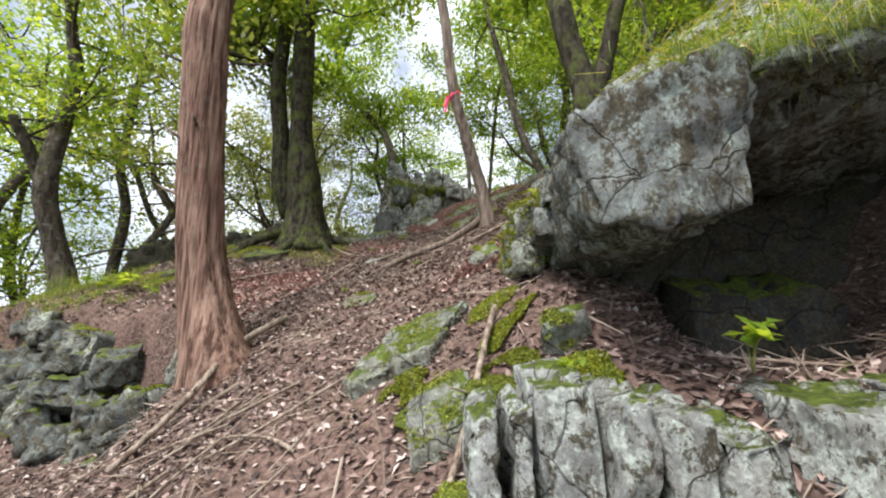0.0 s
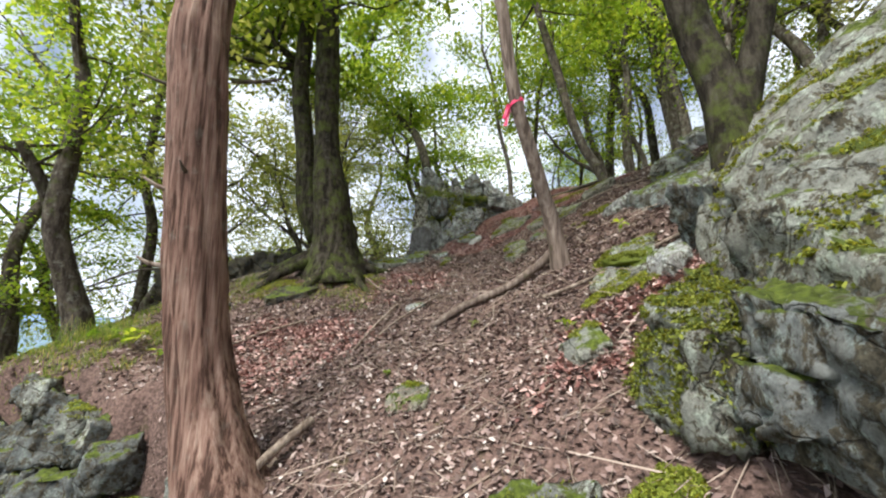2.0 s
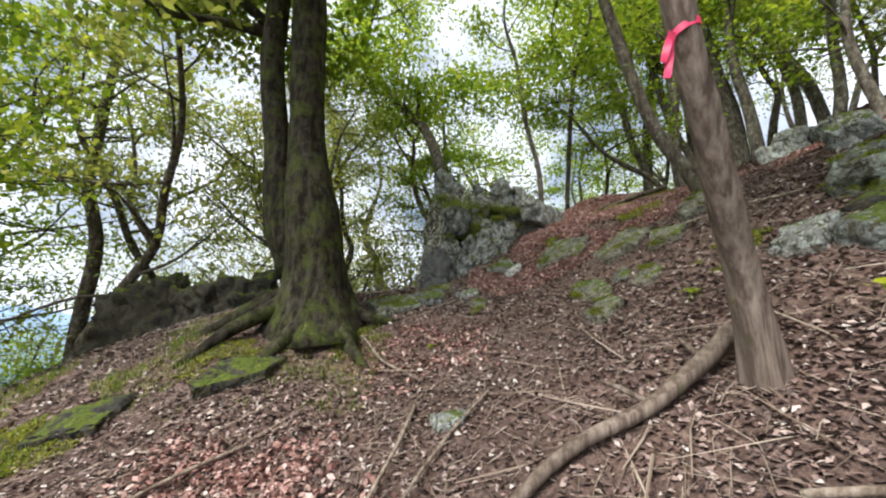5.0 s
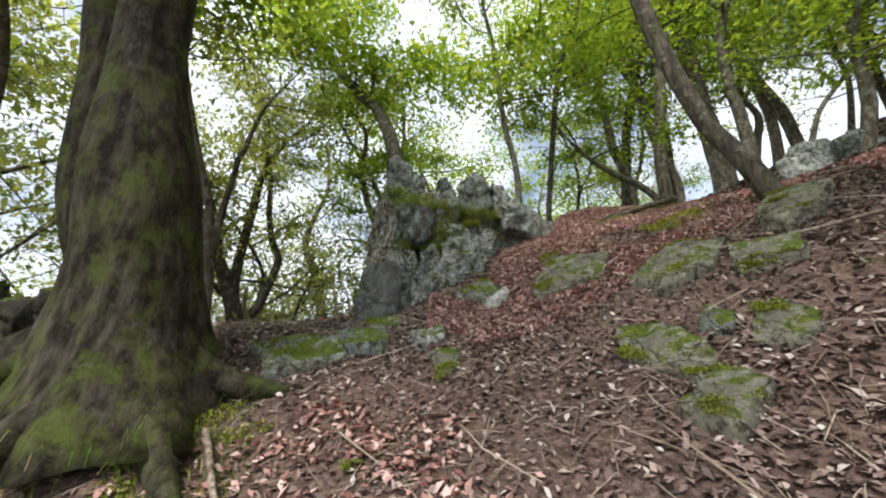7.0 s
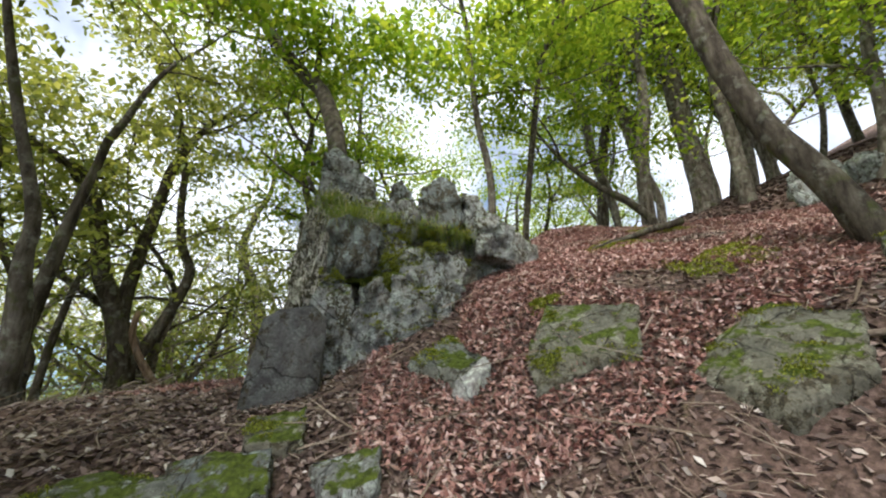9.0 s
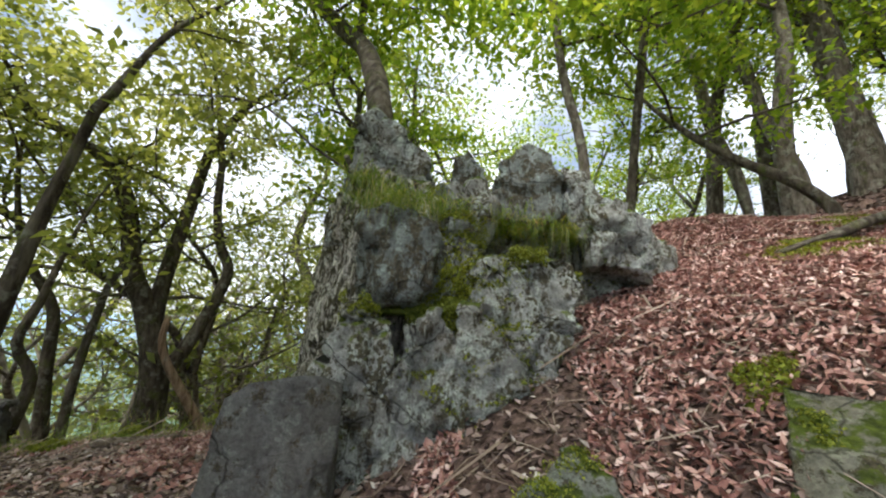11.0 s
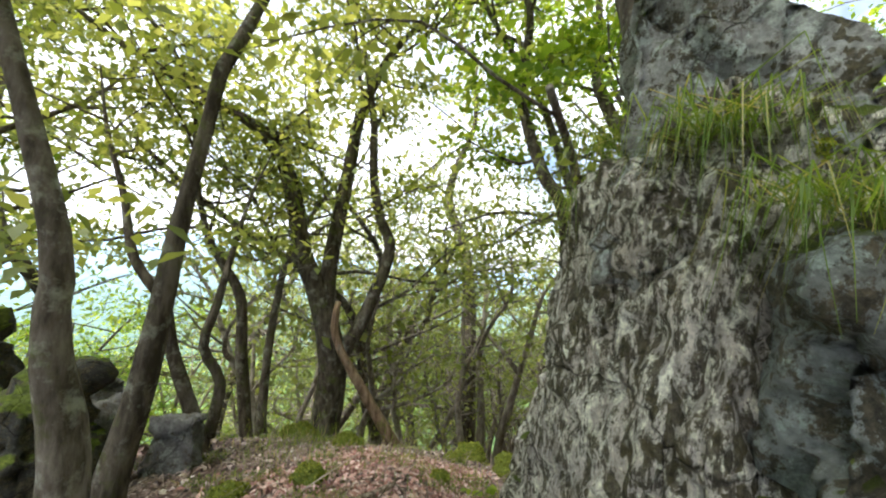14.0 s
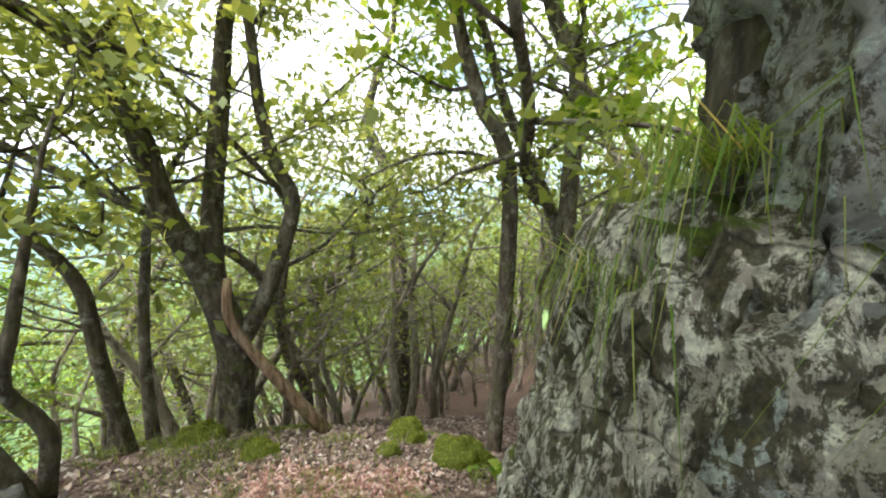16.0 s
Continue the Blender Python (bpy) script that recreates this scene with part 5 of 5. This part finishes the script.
tuft((-3.90, 9.90, ground_z(-3.90, 9.90)), 160, 0.14, 6, 0.70, 0.25, "low green grass tuft on the forest floor")
tuft((-3.00, 10.70, ground_z(-3.00, 10.70)), 160, 0.16, 7, 0.70, 0.25, "low green grass tuft on the forest floor")
tuft((-2.20, 9.90, ground_z(-2.20, 9.90)), 140, 0.12, 8, 0.70, 0.25, "low green grass tuft on the forest floor")
tuft((-3.60, 10.60, ground_z(-3.60, 10.60)), 200, 0.16, 9, 0.70, 0.25, "low green grass tuft on the forest floor")
tuft((-4.20, 10.40, ground_z(-4.20, 10.40)), 200, 0.16, 10, 0.70, 0.25, "low green grass tuft on the forest floor")
tuft((-4.40, 4.90, ground_z(-4.40, 4.90)), 260, 0.20, 11, 0.70, 0.25, "low green grass tuft on the forest floor")
tuft((-4.90, 5.00, ground_z(-4.90, 5.00)), 260, 0.22, 12, 0.70, 0.25, "low green grass tuft on the forest floor")
tuft((-5.40, 5.20, ground_z(-5.40, 5.20)), 260, 0.22, 13, 0.70, 0.25, "low green grass tuft on the forest floor")
tuft((-4.00, 4.70, ground_z(-4.00, 4.70)), 200, 0.16, 14, 0.70, 0.25, "low green grass tuft on the forest floor")
tuft((-2.20, 6.10, ground_z(-2.20, 6.10)), 140, 0.10, 15, 0.70, 0.25, "low green grass tuft on the forest floor")
tuft((-2.00, 5.70, ground_z(-2.00, 5.70)), 140, 0.10, 16, 0.70, 0.25, "low green grass tuft on the forest floor")
tuft((-2.90, 5.60, ground_z(-2.90, 5.60)), 140, 0.10, 17, 0.70, 0.25, "low green grass tuft on the forest floor")
tuft((-1.08, 8.40, 5.00), 220, 0.13, 18, 2.40, 0.08)
tuft((-1.20, 8.50, 5.00), 220, 0.13, 19, 2.40, 0.07)
tuft((-0.34, 8.78, 4.98), 220, 0.13, 20, 2.40, 0.10)
tuft((-0.10, 8.90, 4.95), 220, 0.13, 21, 2.40, 0.10)
tuft((-0.58, 8.74, 5.02), 220, 0.13, 22, 2.40, 0.10)
tuft((-0.85, 8.70, 5.05), 220, 0.13, 23, 2.40, 0.08)
tuft((-1.35, 8.68, 5.20), 220, 0.13, 24, 2.40, 0.06)
tuft((-1.6, 9.16, 5.1), 240, 0.15, 25, 2.40, 0.06)
tuft((-1.52, 9.1, 5.3), 200, 0.18, 26, 2.40, 0.05)


def moss_cushion(place, size, seed, label="bright green moss cushion on the ground"):
    """A low dome of moss, set with tiny fronds."""
    g = np.random.default_rng(seed)
    ob = thing("moss_cushion", place, label, "moss", "moss cushions")
    sx, sy, sz = size
    bm = bmesh.new()
    bmesh.ops.create_icosphere(bm, subdivisions=4, radius=1)
    for v in bm.verts:
        c = v.co.copy()
        k = 1 + 0.25 * noise.fractal(c * 1.8 + Vector((seed, 0, 0)), 0.9, 2, 3)
        v.co = (c.x * sx * k, c.y * sy * k, max(c.z, -0.35) * sz * k)
    part("moss_body", bm, MOSS, ob)
    n = int(2600 * sx * sy / 0.04)
    a, r = g.uniform(0, 2 * math.pi, n), np.sqrt(g.uniform(0, 1, n))
    zc = np.sqrt(1 - r * r)
    c = np.stack([np.cos(a) * r * sx, np.sin(a) * r * sy, zc * sz], 1)
    kk = np.array([1 + 0.25 * noise.fractal(Vector((math.cos(t) * q, math.sin(t) * q, w)) * 1.8 + Vector((seed, 0, 0)), 0.9, 2, 3) for t, q, w in zip(a, r, zc)])
    quads_object("fronds", leaf_quads(c * kk[:, None], 0.011, g, 0.9, 1.6, 0), MOSS, ob)
    return ob


moss_cushion((0.32, 1.65, ground_z(0.32, 1.65)), (0.16, 0.14, 0.05), 1)
moss_cushion((0.15, 1.35, ground_z(0.15, 1.35)), (0.10, 0.10, 0.06), 2)
moss_cushion((0.45, 1.35, ground_z(0.45, 1.35)), (0.14, 0.12, 0.05), 3)
moss_cushion((-0.05, 1.75, ground_z(-0.05, 1.75)), (0.08, 0.08, 0.05), 4)
moss_cushion((-3.25, 9.75, ground_z(-3.25, 9.75)), (0.13, 0.12, 0.10), 5)
moss_cushion((-3.55, 9.40, ground_z(-3.55, 9.40)), (0.12, 0.12, 0.06), 6)
moss_cushion((-4.60, 11.20, ground_z(-4.60, 11.20)), (0.24, 0.18, 0.16), 7)
moss_cushion((-2.75, 11.75, ground_z(-2.75, 11.75)), (0.20, 0.18, 0.20), 8)
moss_cushion((-3.75, 10.90, ground_z(-3.75, 10.90)), (0.16, 0.13, 0.12), 9)
moss_cushion((-2.15, 11.30, ground_z(-2.15, 11.30)), (0.25, 0.20, 0.25), 10)
moss_cushion((-2.55, 10.30, ground_z(-2.55, 10.30)), (0.08, 0.08, 0.08), 11)
moss_cushion((-2.75, 11.20, ground_z(-2.75, 11.20)), (0.10, 0.10, 0.08), 12)
moss_cushion((0.95, 3.75, ground_z(0.95, 3.75)), (0.20, 0.18, 0.08), 13)
moss_cushion((-0.74, 8.52, 4.47), (0.15, 0.12, 0.06), 14, "deep green moss cushion on a ledge of the outcrop")
moss_cushion((-0.28, 8.74, 4.69), (0.20, 0.12, 0.06), 15, "deep green moss cushion on a ledge of the outcrop")
moss_cushion((-1.00, 8.50, 4.44), (0.14, 0.10, 0.05), 16, "deep green moss cushion on a ledge of the outcrop")

def moss_mat(x, y, rx, ry, count, seed):
    """A flat spread of moss over the soil."""
    g = np.random.default_rng(seed + 50)
    a, r = g.uniform(0, 2 * math.pi, count), np.sqrt(g.uniform(0, 1, count))
    px, py = x + np.cos(a) * r * rx, y + np.sin(a) * r * ry
    pz = near_z(px, py)
    pts = np.array([(u, w, h + 0.012 + 0.03 * (1 - q * q)) for u, w, h, q in zip(px, py, pz, r) if noise.fractal((u * 4, w * 4, seed), 0.9, 2, 3) > (q - 0.75) * 0.7])
    ob = quads_object("moss_mat", leaf_quads(pts - (x, y, ground_z(x, y)), 0.014, g, 0.8, 1.6, 0), MOSS)
    tagged(at(ob, (x, y, ground_z(x, y))), "patch of yellow-green moss over the soil", "moss", "moss mats", "stuff")


def ledge_moss(x, y, z, rx, ry, rz, count, seed):
    """Moss hanging over a ledge of the outcrop."""
    g = np.random.default_rng(seed + 900)
    a, u = g.uniform(0, math.pi, count), g.uniform(-1, 1, count)
    wob = np.array([noise.noise((q * 3, seed, 0)) for q in u])
    pts = np.stack([rx * u, -ry * np.sin(a) * (0.8 + 0.4 * wob), rz * np.cos(a) + 0.5 * rz * wob], 1) + g.normal(0, 0.012, (count, 3))
    pts = pts[[noise.fractal(Vector((q[0] + x, q[1] + y, q[2] + z)) * 7, 0.9, 2.0, 3) > -0.05 for q in pts]]
    tagged(at(quads_object("ledge_moss", leaf_quads(pts, 0.008, g, 0.9, 1.9, 0.3), MOSS), (x, y, z)), "thick olive-green moss lining a ledge of the outcrop", "moss", "moss of the outcrop", "stuff")


for k, row in enumerate([(-0.76, 8.48, 4.58, 0.17, 0.06, 0.1, 5200), (-0.9, 8.45, 4.42, 0.13, 0.06, 0.07, 3000), (-0.42, 8.5, 4.75, 0.14, 0.08, 0.03, 3200), (-1.22, 8.36, 4.46, 0.1, 0.04, 0.05, 1800), (-0.72, 8.66, 4.92, 0.1, 0.04, 0.1, 2200), (-0.9, 8.78, 5.18, 0.25, 0.05, 0.025, 2200), (-0.3, 8.86, 5.0, 0.26, 0.06, 0.05, 3000)]):
    ledge_moss(*row, k)
for k, (x, y, rx, ry, n) in enumerate([(0.3, 1.62, 0.2, 0.2, 6000), (0.42, 1.9, 0.18, 0.16, 5000), (0.6, 1.5, 0.15, 0.1, 2500), (-0.12, 1.95, 0.16, 0.12, 2500), (0.35, 2.25, 0.2, 0.12, 2500), (0.75, 3.5, 0.28, 0.22, 6000), (0.85, 4.0, 0.2, 0.15, 2500),
                                       (-2.1, 6.2, 0.5, 0.35, 3500), (-2.9, 5.7, 0.5, 0.3, 3000), (1.6, 9.0, 0.5, 0.3, 5000), (2.5, 9.5, 0.6, 0.35, 5000), (1.5, 7.7, 0.5, 0.3, 3000), (0.3, 8.0, 0.2, 0.12, 1500), (-2.3, 9.6, 0.3, 0.25, 2500), (-3.9, 5.0, 0.5, 0.3, 4000), (1.2, 5.6, 0.3, 0.2, 2500)]):
    moss_mat(x, y, rx, ry, n, k)

# fallen branches
def branch_on_ground(points, r, mat, label, seed, name="fallen_branch"):
    pts = [(x, y, ground_z(x, y) + r * 0.6 + dz, r * (1 - 0.5 * i / len(points))) for i, (x, y, dz) in enumerate(points)]
    root = thing(name, pts[0][:3], label, "branch", "fallen branches")
    stem("stick", local(pts, pts[0]), mat, root, sides=7, step=0.07, rough=0.12, seed=seed, wave=0.03)
    g = np.random.default_rng(seed)
    for k in range(2):
        o = np.array(local(pts, pts[0])[1 + k % (len(pts) - 1)])
        d = np.array((g.uniform(-1, 1), g.uniform(-1, 1), 0.35))
        d *= (5 * r + 0.08) / np.linalg.norm(d)
        stem("side_twig", [(*o[:3], o[3] * 0.5), (*(o[:3] + d * 0.6), o[3] * 0.35), (*(o[:3] + d + (0.02, 0, -0.02)), o[3] * 0.15)], mat, root, sides=5, step=0.06, seed=seed + k)
    return root


branch_on_ground([(0.56, 4.62, 0.14), (0.40, 4.64, 0.06), (0.1, 4.58, 0.03), (-0.2, 4.52, 0.03), (-0.45, 4.42, 0.02), (-0.68, 4.3, 0.00)], 0.05, BARK_POLE, "thick bare root log running down from the leaning trunk", 1)
branch_on_ground([(-1.35, 3.35, 0.05), (-1.55, 3.00, 0.10), (-1.60, 2.60, 0.08), (-1.75, 2.20, 0.02)], 0.030, DEADWOOD, "pale bent dead branch against the cypress foot", 2)
branch_on_ground([(0.35, 2.10, 0.05), (0.20, 1.60, 0.08), (0.05, 1.25, 0.05)], 0.016, DEADWOOD, "pale straight stick leaning on the moss", 3)
branch_on_ground([(-1.20, 5.20, 0.03), (-1.25, 4.70, 0.06), (-1.35, 4.30, 0.03), (-1.40, 3.90, 0.00)], 0.014, DEADWOOD, "bleached thin branch on the litter", 4)
branch_on_ground([(-0.70, 5.20, 0.03), (-1.00, 4.70, 0.04), (-1.20, 4.30, 0.02)], 0.013, DEADWOOD, "bleached thin branch on the litter", 5)
branch_on_ground([(-2.20, 4.90, 0.03), (-2.60, 4.50, 0.05), (-2.90, 4.20, 0.02)], 0.013, DEADWOOD, "bleached thin branch on the litter", 6)
branch_on_ground([(0.30, 4.00, 0.03), (0.90, 3.70, 0.06), (1.50, 3.60, 0.02)], 0.018, DEADWOOD, "bleached thin branch on the litter", 7)
branch_on_ground([(1.00, 6.70, 0.04), (1.60, 6.10, 0.08), (2.00, 5.80, 0.04)], 0.014, DEADWOOD, "bleached thin branch on the litter", 8)
branch_on_ground([(-1.90, 6.20, 0.03), (-1.60, 5.80, 0.05), (-1.20, 5.50, 0.02)], 0.014, DEADWOOD, "bleached thin branch on the litter", 9)
branch_on_ground([(-2.60, 9.40, 0.02), (-2.90, 9.00, 0.05), (-2.70, 9.90, 0.02)], 0.025, DEADWOOD, "pale crooked branch on the leaf litter", 10)
branch_on_ground([(-1.50, 3.20, 0.00), (-2.40, 2.80, 0.05), (-3.00, 2.50, 0.00)], 0.020, DEADWOOD, "grey dead branch below the cypress", 11)
branch_on_ground([(-1.30, 2.60, 0.02), (-2.20, 2.20, 0.05), (-2.90, 1.90, 0.00)], 0.016, DEADWOOD, "grey dead branch below the cypress", 12)
branch_on_ground([(2.60, 9.30, 0.10), (1.80, 9.10, 0.05), (1.30, 9.00, 0.00)], 0.045, BARK_DARK, "mossy fallen log beside the outcrop", 13)

brush = np.random.default_rng(64)
for k in range(16):
    x, y, a = brush.uniform(-2.0, -0.75), brush.uniform(1.3, 2.5), brush.uniform(2.6, 4.4)
    ln = brush.uniform(0.35, 0.8)
    dx, dy = math.cos(a) * ln / 2, math.sin(a) * ln / 2
    branch_on_ground([(x - dx, y - dy, 0.02), (x - dx * 0.3 + 0.03, y - dy * 0.3, 0.05), (x + dx * 0.4, y + dy * 0.4 + 0.04, 0.04), (x + dx, y + dy, 0.07)], brush.uniform(0.005, 0.011), DEADWOOD, "grey dead brushwood lying below the cypress", 70 + k)

# ---- the woods around ----
def wood_tree(seed, high, lean, bark, leaves_mat, n_leaf, low, leaf):
    g = np.random.default_rng(seed)
    p, q, d = [(0, 0, -0.4, 0.013 * high + 0.02)], np.zeros(3), np.array([lean, 0.1 * lean, 1.0])
    for k in range(7):
        d = d + g.normal(0, 0.2, 3) * (1, 1, 0.3)
        d /= np.linalg.norm(d)
        q = q + d * high / 7
        p.append((*q, (0.013 * high + 0.02) * (1 - 0.12 * (k + 1))))
    stems = [p]
    a = p[3]
    dd, q, s2 = g.normal(0, 0.5, 3) + (0, 0, 0.9), np.array(a[:3]), [a]
    for k in range(4):
        dd = dd + g.normal(0, 0.25, 3)
        dd /= np.linalg.norm(dd)
        q = q + dd * high / 9
        s2.append((*q, a[3] * (0.7 - 0.13 * k)))
    stems.append(s2)
    root = thing("forest_tree", (0, 0, -80), "slender crooked deciduous tree with sparse green leaves", "tree", "trees of the wood")
    for i, s in enumerate(stems):
        stem("trunk" if i == 0 else "limb", s, bark, root, sides=7, step=0.3, rough=0.1, seed=seed + i)
    v, f, c = grow(stems, g, [int(6 + high * 0.9), 5], 0.26 * high, n_leaf, 0.42, low, leaf)
    tagged(mesh_object("spray", v, f, bark, root), kind="stuff")
    quads_object("crown", leaf_quads(c, leaf, g), leaves_mat, root)
    return root


WOOD = [wood_tree(100 + k, h, l, b, m, n, lo, lf) for k, (h, l, b, m, n, lo, lf) in enumerate([
    (9.0, 0.1, BARK_GREY, LEAF, 235, 0.3, 0.068), (7.5, 0.25, BARK_DARK, LEAF, 220, 0.35, 0.066), (8.0, -0.3, BARK_GREY, LEAF_DULL, 220, 0.3, 0.066),
    (6.0, 0.15, BARK_GREY, LEAF, 220, 0.25, 0.064), (10.0, -0.1, BARK_DARK, LEAF, 250, 0.4, 0.07)])]
g = np.random.default_rng(77)
spots = []


def plant(x, y, min_gap):
    if any((x - a) ** 2 + (y - b) ** 2 < min_gap ** 2 for a, b in spots):
        return
    spots.append((x, y))
    k = len(spots) - 1
    m = pose(x, y, ground_z(x, y), 0, 0, g.uniform(0, 360)) @ Matrix.Scale(g.uniform(0.8, 1.25), 4)
    if k < len(WOOD):
        WOOD[k].matrix_world = m
    else:
        s = m.to_scale()[0]
        c = copy_thing(WOOD[int(g.integers(0, len(WOOD)))], m)
        c.scale = (s, s, s)


SAPLINGS = [wood_tree(200 + k, h, l, BARK_PALE, LEAF_DULL, n, 0.45, 0.075) for k, (h, l, n) in enumerate([(4.5, 0.3, 20), (5.5, -0.2, 24), (3.8, 0.1, 18)])]


TALL = [wood_tree(300 + k, h, l, BARK_GREY, LEAF_DULL, n, 0.42, 0.07) for k, (h, l, n) in enumerate([(11.0, 0.15, 260), (9.5, -0.2, 240)])]


def clear_of_path(x, y):
    return not (-4.8 < x < 3.2 and -3 < y < 11.5)


for x, y in ((5.5, 11.0), (7.0, 12.8), (8.5, 10.2), (10.0, 13.0), (6.5, 15.0), (4.2, 13.8), (8.8, 7.6), (11.0, 9.5)):
    plant(x, y, 0.5)
# leaning trees crowding the slope above the path
for k in range(26):
    x, y = g.uniform(4.2, 12.5), g.uniform(5.0, 14.0)
    plant(x, y, 1.3)
# low leafy trees below the bank
for k in range(22):
    x, y = g.uniform(-14.0, -8.8), g.uniform(3.0, 12.0)
    plant(x, y, 1.2)
tries = 0
while len(spots) < 112 and tries < 6000:
    tries += 1
    x, y = g.uniform(-19, 15), g.uniform(-12, 38)
    # out of view behind the start, a fifth stay, unseen, to block light
    if not clear_of_path(x, y) or (y < 0.45 * abs(x) - 4 and tries % 5) or (-8.5 < x < 4 and y < 8) or (-6.0 < x < 4 and y < 11.5) or (-15 < x < 0.5 and 7 < y < 26):
        continue
    plant(x, y, 1.5)

# tall trees with high crowns down the slope ahead
n_tall = 0
for k in range(500):
    x, y = g.uniform(-13.5, 2.0), g.uniform(13.5, 27)
    if any((x - a) ** 2 + (y - b) ** 2 < 3.0 for a, b in spots) or (-3.6 < x < -1.0 and y < 17):
        continue
    spots.append((x, y))
    m, s = pose(x, y, ground_z(x, y), 0, 0, g.uniform(0, 360)), g.uniform(0.85, 1.2)
    if n_tall < 2:
        TALL[n_tall].matrix_world = m
    else:
        copy_thing(TALL[k % 2], m).scale = (s, s, s)
    n_tall += 1
    if n_tall >= 15:
        break

# thin stems crowding the slope below
placed = 0
for k in range(600):
    x, y = g.uniform(-15, 0.8), g.uniform(12.6, 28)
    if any((x - a) ** 2 + (y - b) ** 2 < 0.6 for a, b in spots) or (-3.3 < x < -1.2 and y < 16):
        continue
    spots.append((x, y))
    s = g.uniform(0.75, 1.3)
    m = pose(x, y, ground_z(x, y), 0, 0, g.uniform(0, 360))
    if placed < 3:
        SAPLINGS[placed].matrix_world = m
    else:
        copy_thing(SAPLINGS[k % 3], m).scale = (s, s, s)
    placed += 1
    if placed >= 115:
        break

# low grass at the edge of the slope
def grass_patch(x0, x1, y0, y1, count, length, label, gap):
    g = np.random.default_rng(count)
    p = fast_scatter(count, x0, x1, y0, y1, g)
    p = p[[noise.fractal((q[0] * 1.3, q[1] * 1.3, 7), 0.9, 2.0, 3) > gap for q in p]]
    n = len(p)
    a, ln = g.uniform(0, 2 * math.pi, n), length * g.uniform(0.4, 1.3, n)
    d = np.stack([np.cos(a), np.sin(a), np.zeros(n)], 1) * (0.7 * ln)[:, None]
    up = np.zeros((n, 3))
    up[:, 2] = ln
    w = np.stack([-np.sin(a), np.cos(a), np.zeros(n)], 1) * 0.0028
    m, e = p + d * 0.35 + up * 0.6, p + d + up * 0.75
    quads = np.concatenate([np.stack([p - w, p + w, m + w * 0.8, m - w * 0.8], 1), np.stack([m - w * 0.8, m + w * 0.8, e + w * 0.1, e - w * 0.1], 1)])
    tagged(quads_object("low_grass", quads, GRASS), label, "grass", "", "stuff")


grass_patch(-5.6, -1.9, 9.2, 12.4, 26000, 0.07, "low green grass along the edge of the slope", 0.2)
grass_patch(-7.0, -3.6, 4.2, 6.2, 12000, 0.1, "green grass on top of the bank", 0.0)
grass_patch(-4.2, -1.6, 5.2, 7.2, 7000, 0.06, "thin grass among the leaves by the beech", 0.05)


# small leafy plants
def seedling(x, y, z, leaves, size, seed):
    g = np.random.default_rng(seed + 400)
    root = thing("seedling", (x, y, z), "small broad-leaved green seedling", "plant", "seedlings")
    v, f, cen = [], [], []
    for k in range(max(2, leaves // 4)):
        a, h = g.uniform(0, 2 * math.pi), g.uniform(0.6, 1.2) * size * 2
        tip = (math.cos(a) * size * 0.9, math.sin(a) * size * 0.9, h)
        tube(v, f, [(0, 0, -0.03, 0.003), (tip[0] * 0.4, tip[1] * 0.4, h * 0.6, 0.0025), (*tip, 0.0015)], 5, 0.05)
        for m in range(4):
            cen.append(np.array(tip) + g.normal(0, size * 0.55, 3) * (1, 1, 0.3))
    mesh_object("stalk", v, f, GRASS, root)
    tagged(quads_object("foliage", leaf_quads(np.array(cen), size, g, 0.35, 1.5, 0.1), LEAF, root), kind="stuff")


for k, (x, y, n, s) in enumerate([(-0.3, 4.1, 6, 0.035), (0.7, 5.3, 8, 0.04), (-3.9, 4.5, 16, 0.08), (-4.4, 4.7, 16, 0.08), (-3.4, 4.3, 12, 0.06), (1.1, 4.4, 8, 0.05), (-1.2, 6.0, 6, 0.03), (-2.2, 10.2, 10, 0.05), (-1.9, 11.0, 16, 0.07), (-0.9, 3.6, 6, 0.03), (0.35, 3.4, 6, 0.035)]):
    seedling(x, y, ground_z(x, y), n, s, k)
seedling(1.02, 1.22, 1.55, 16, 0.05, 20)
seedling(0.5, 1.28, 1.5, 8, 0.035, 21)
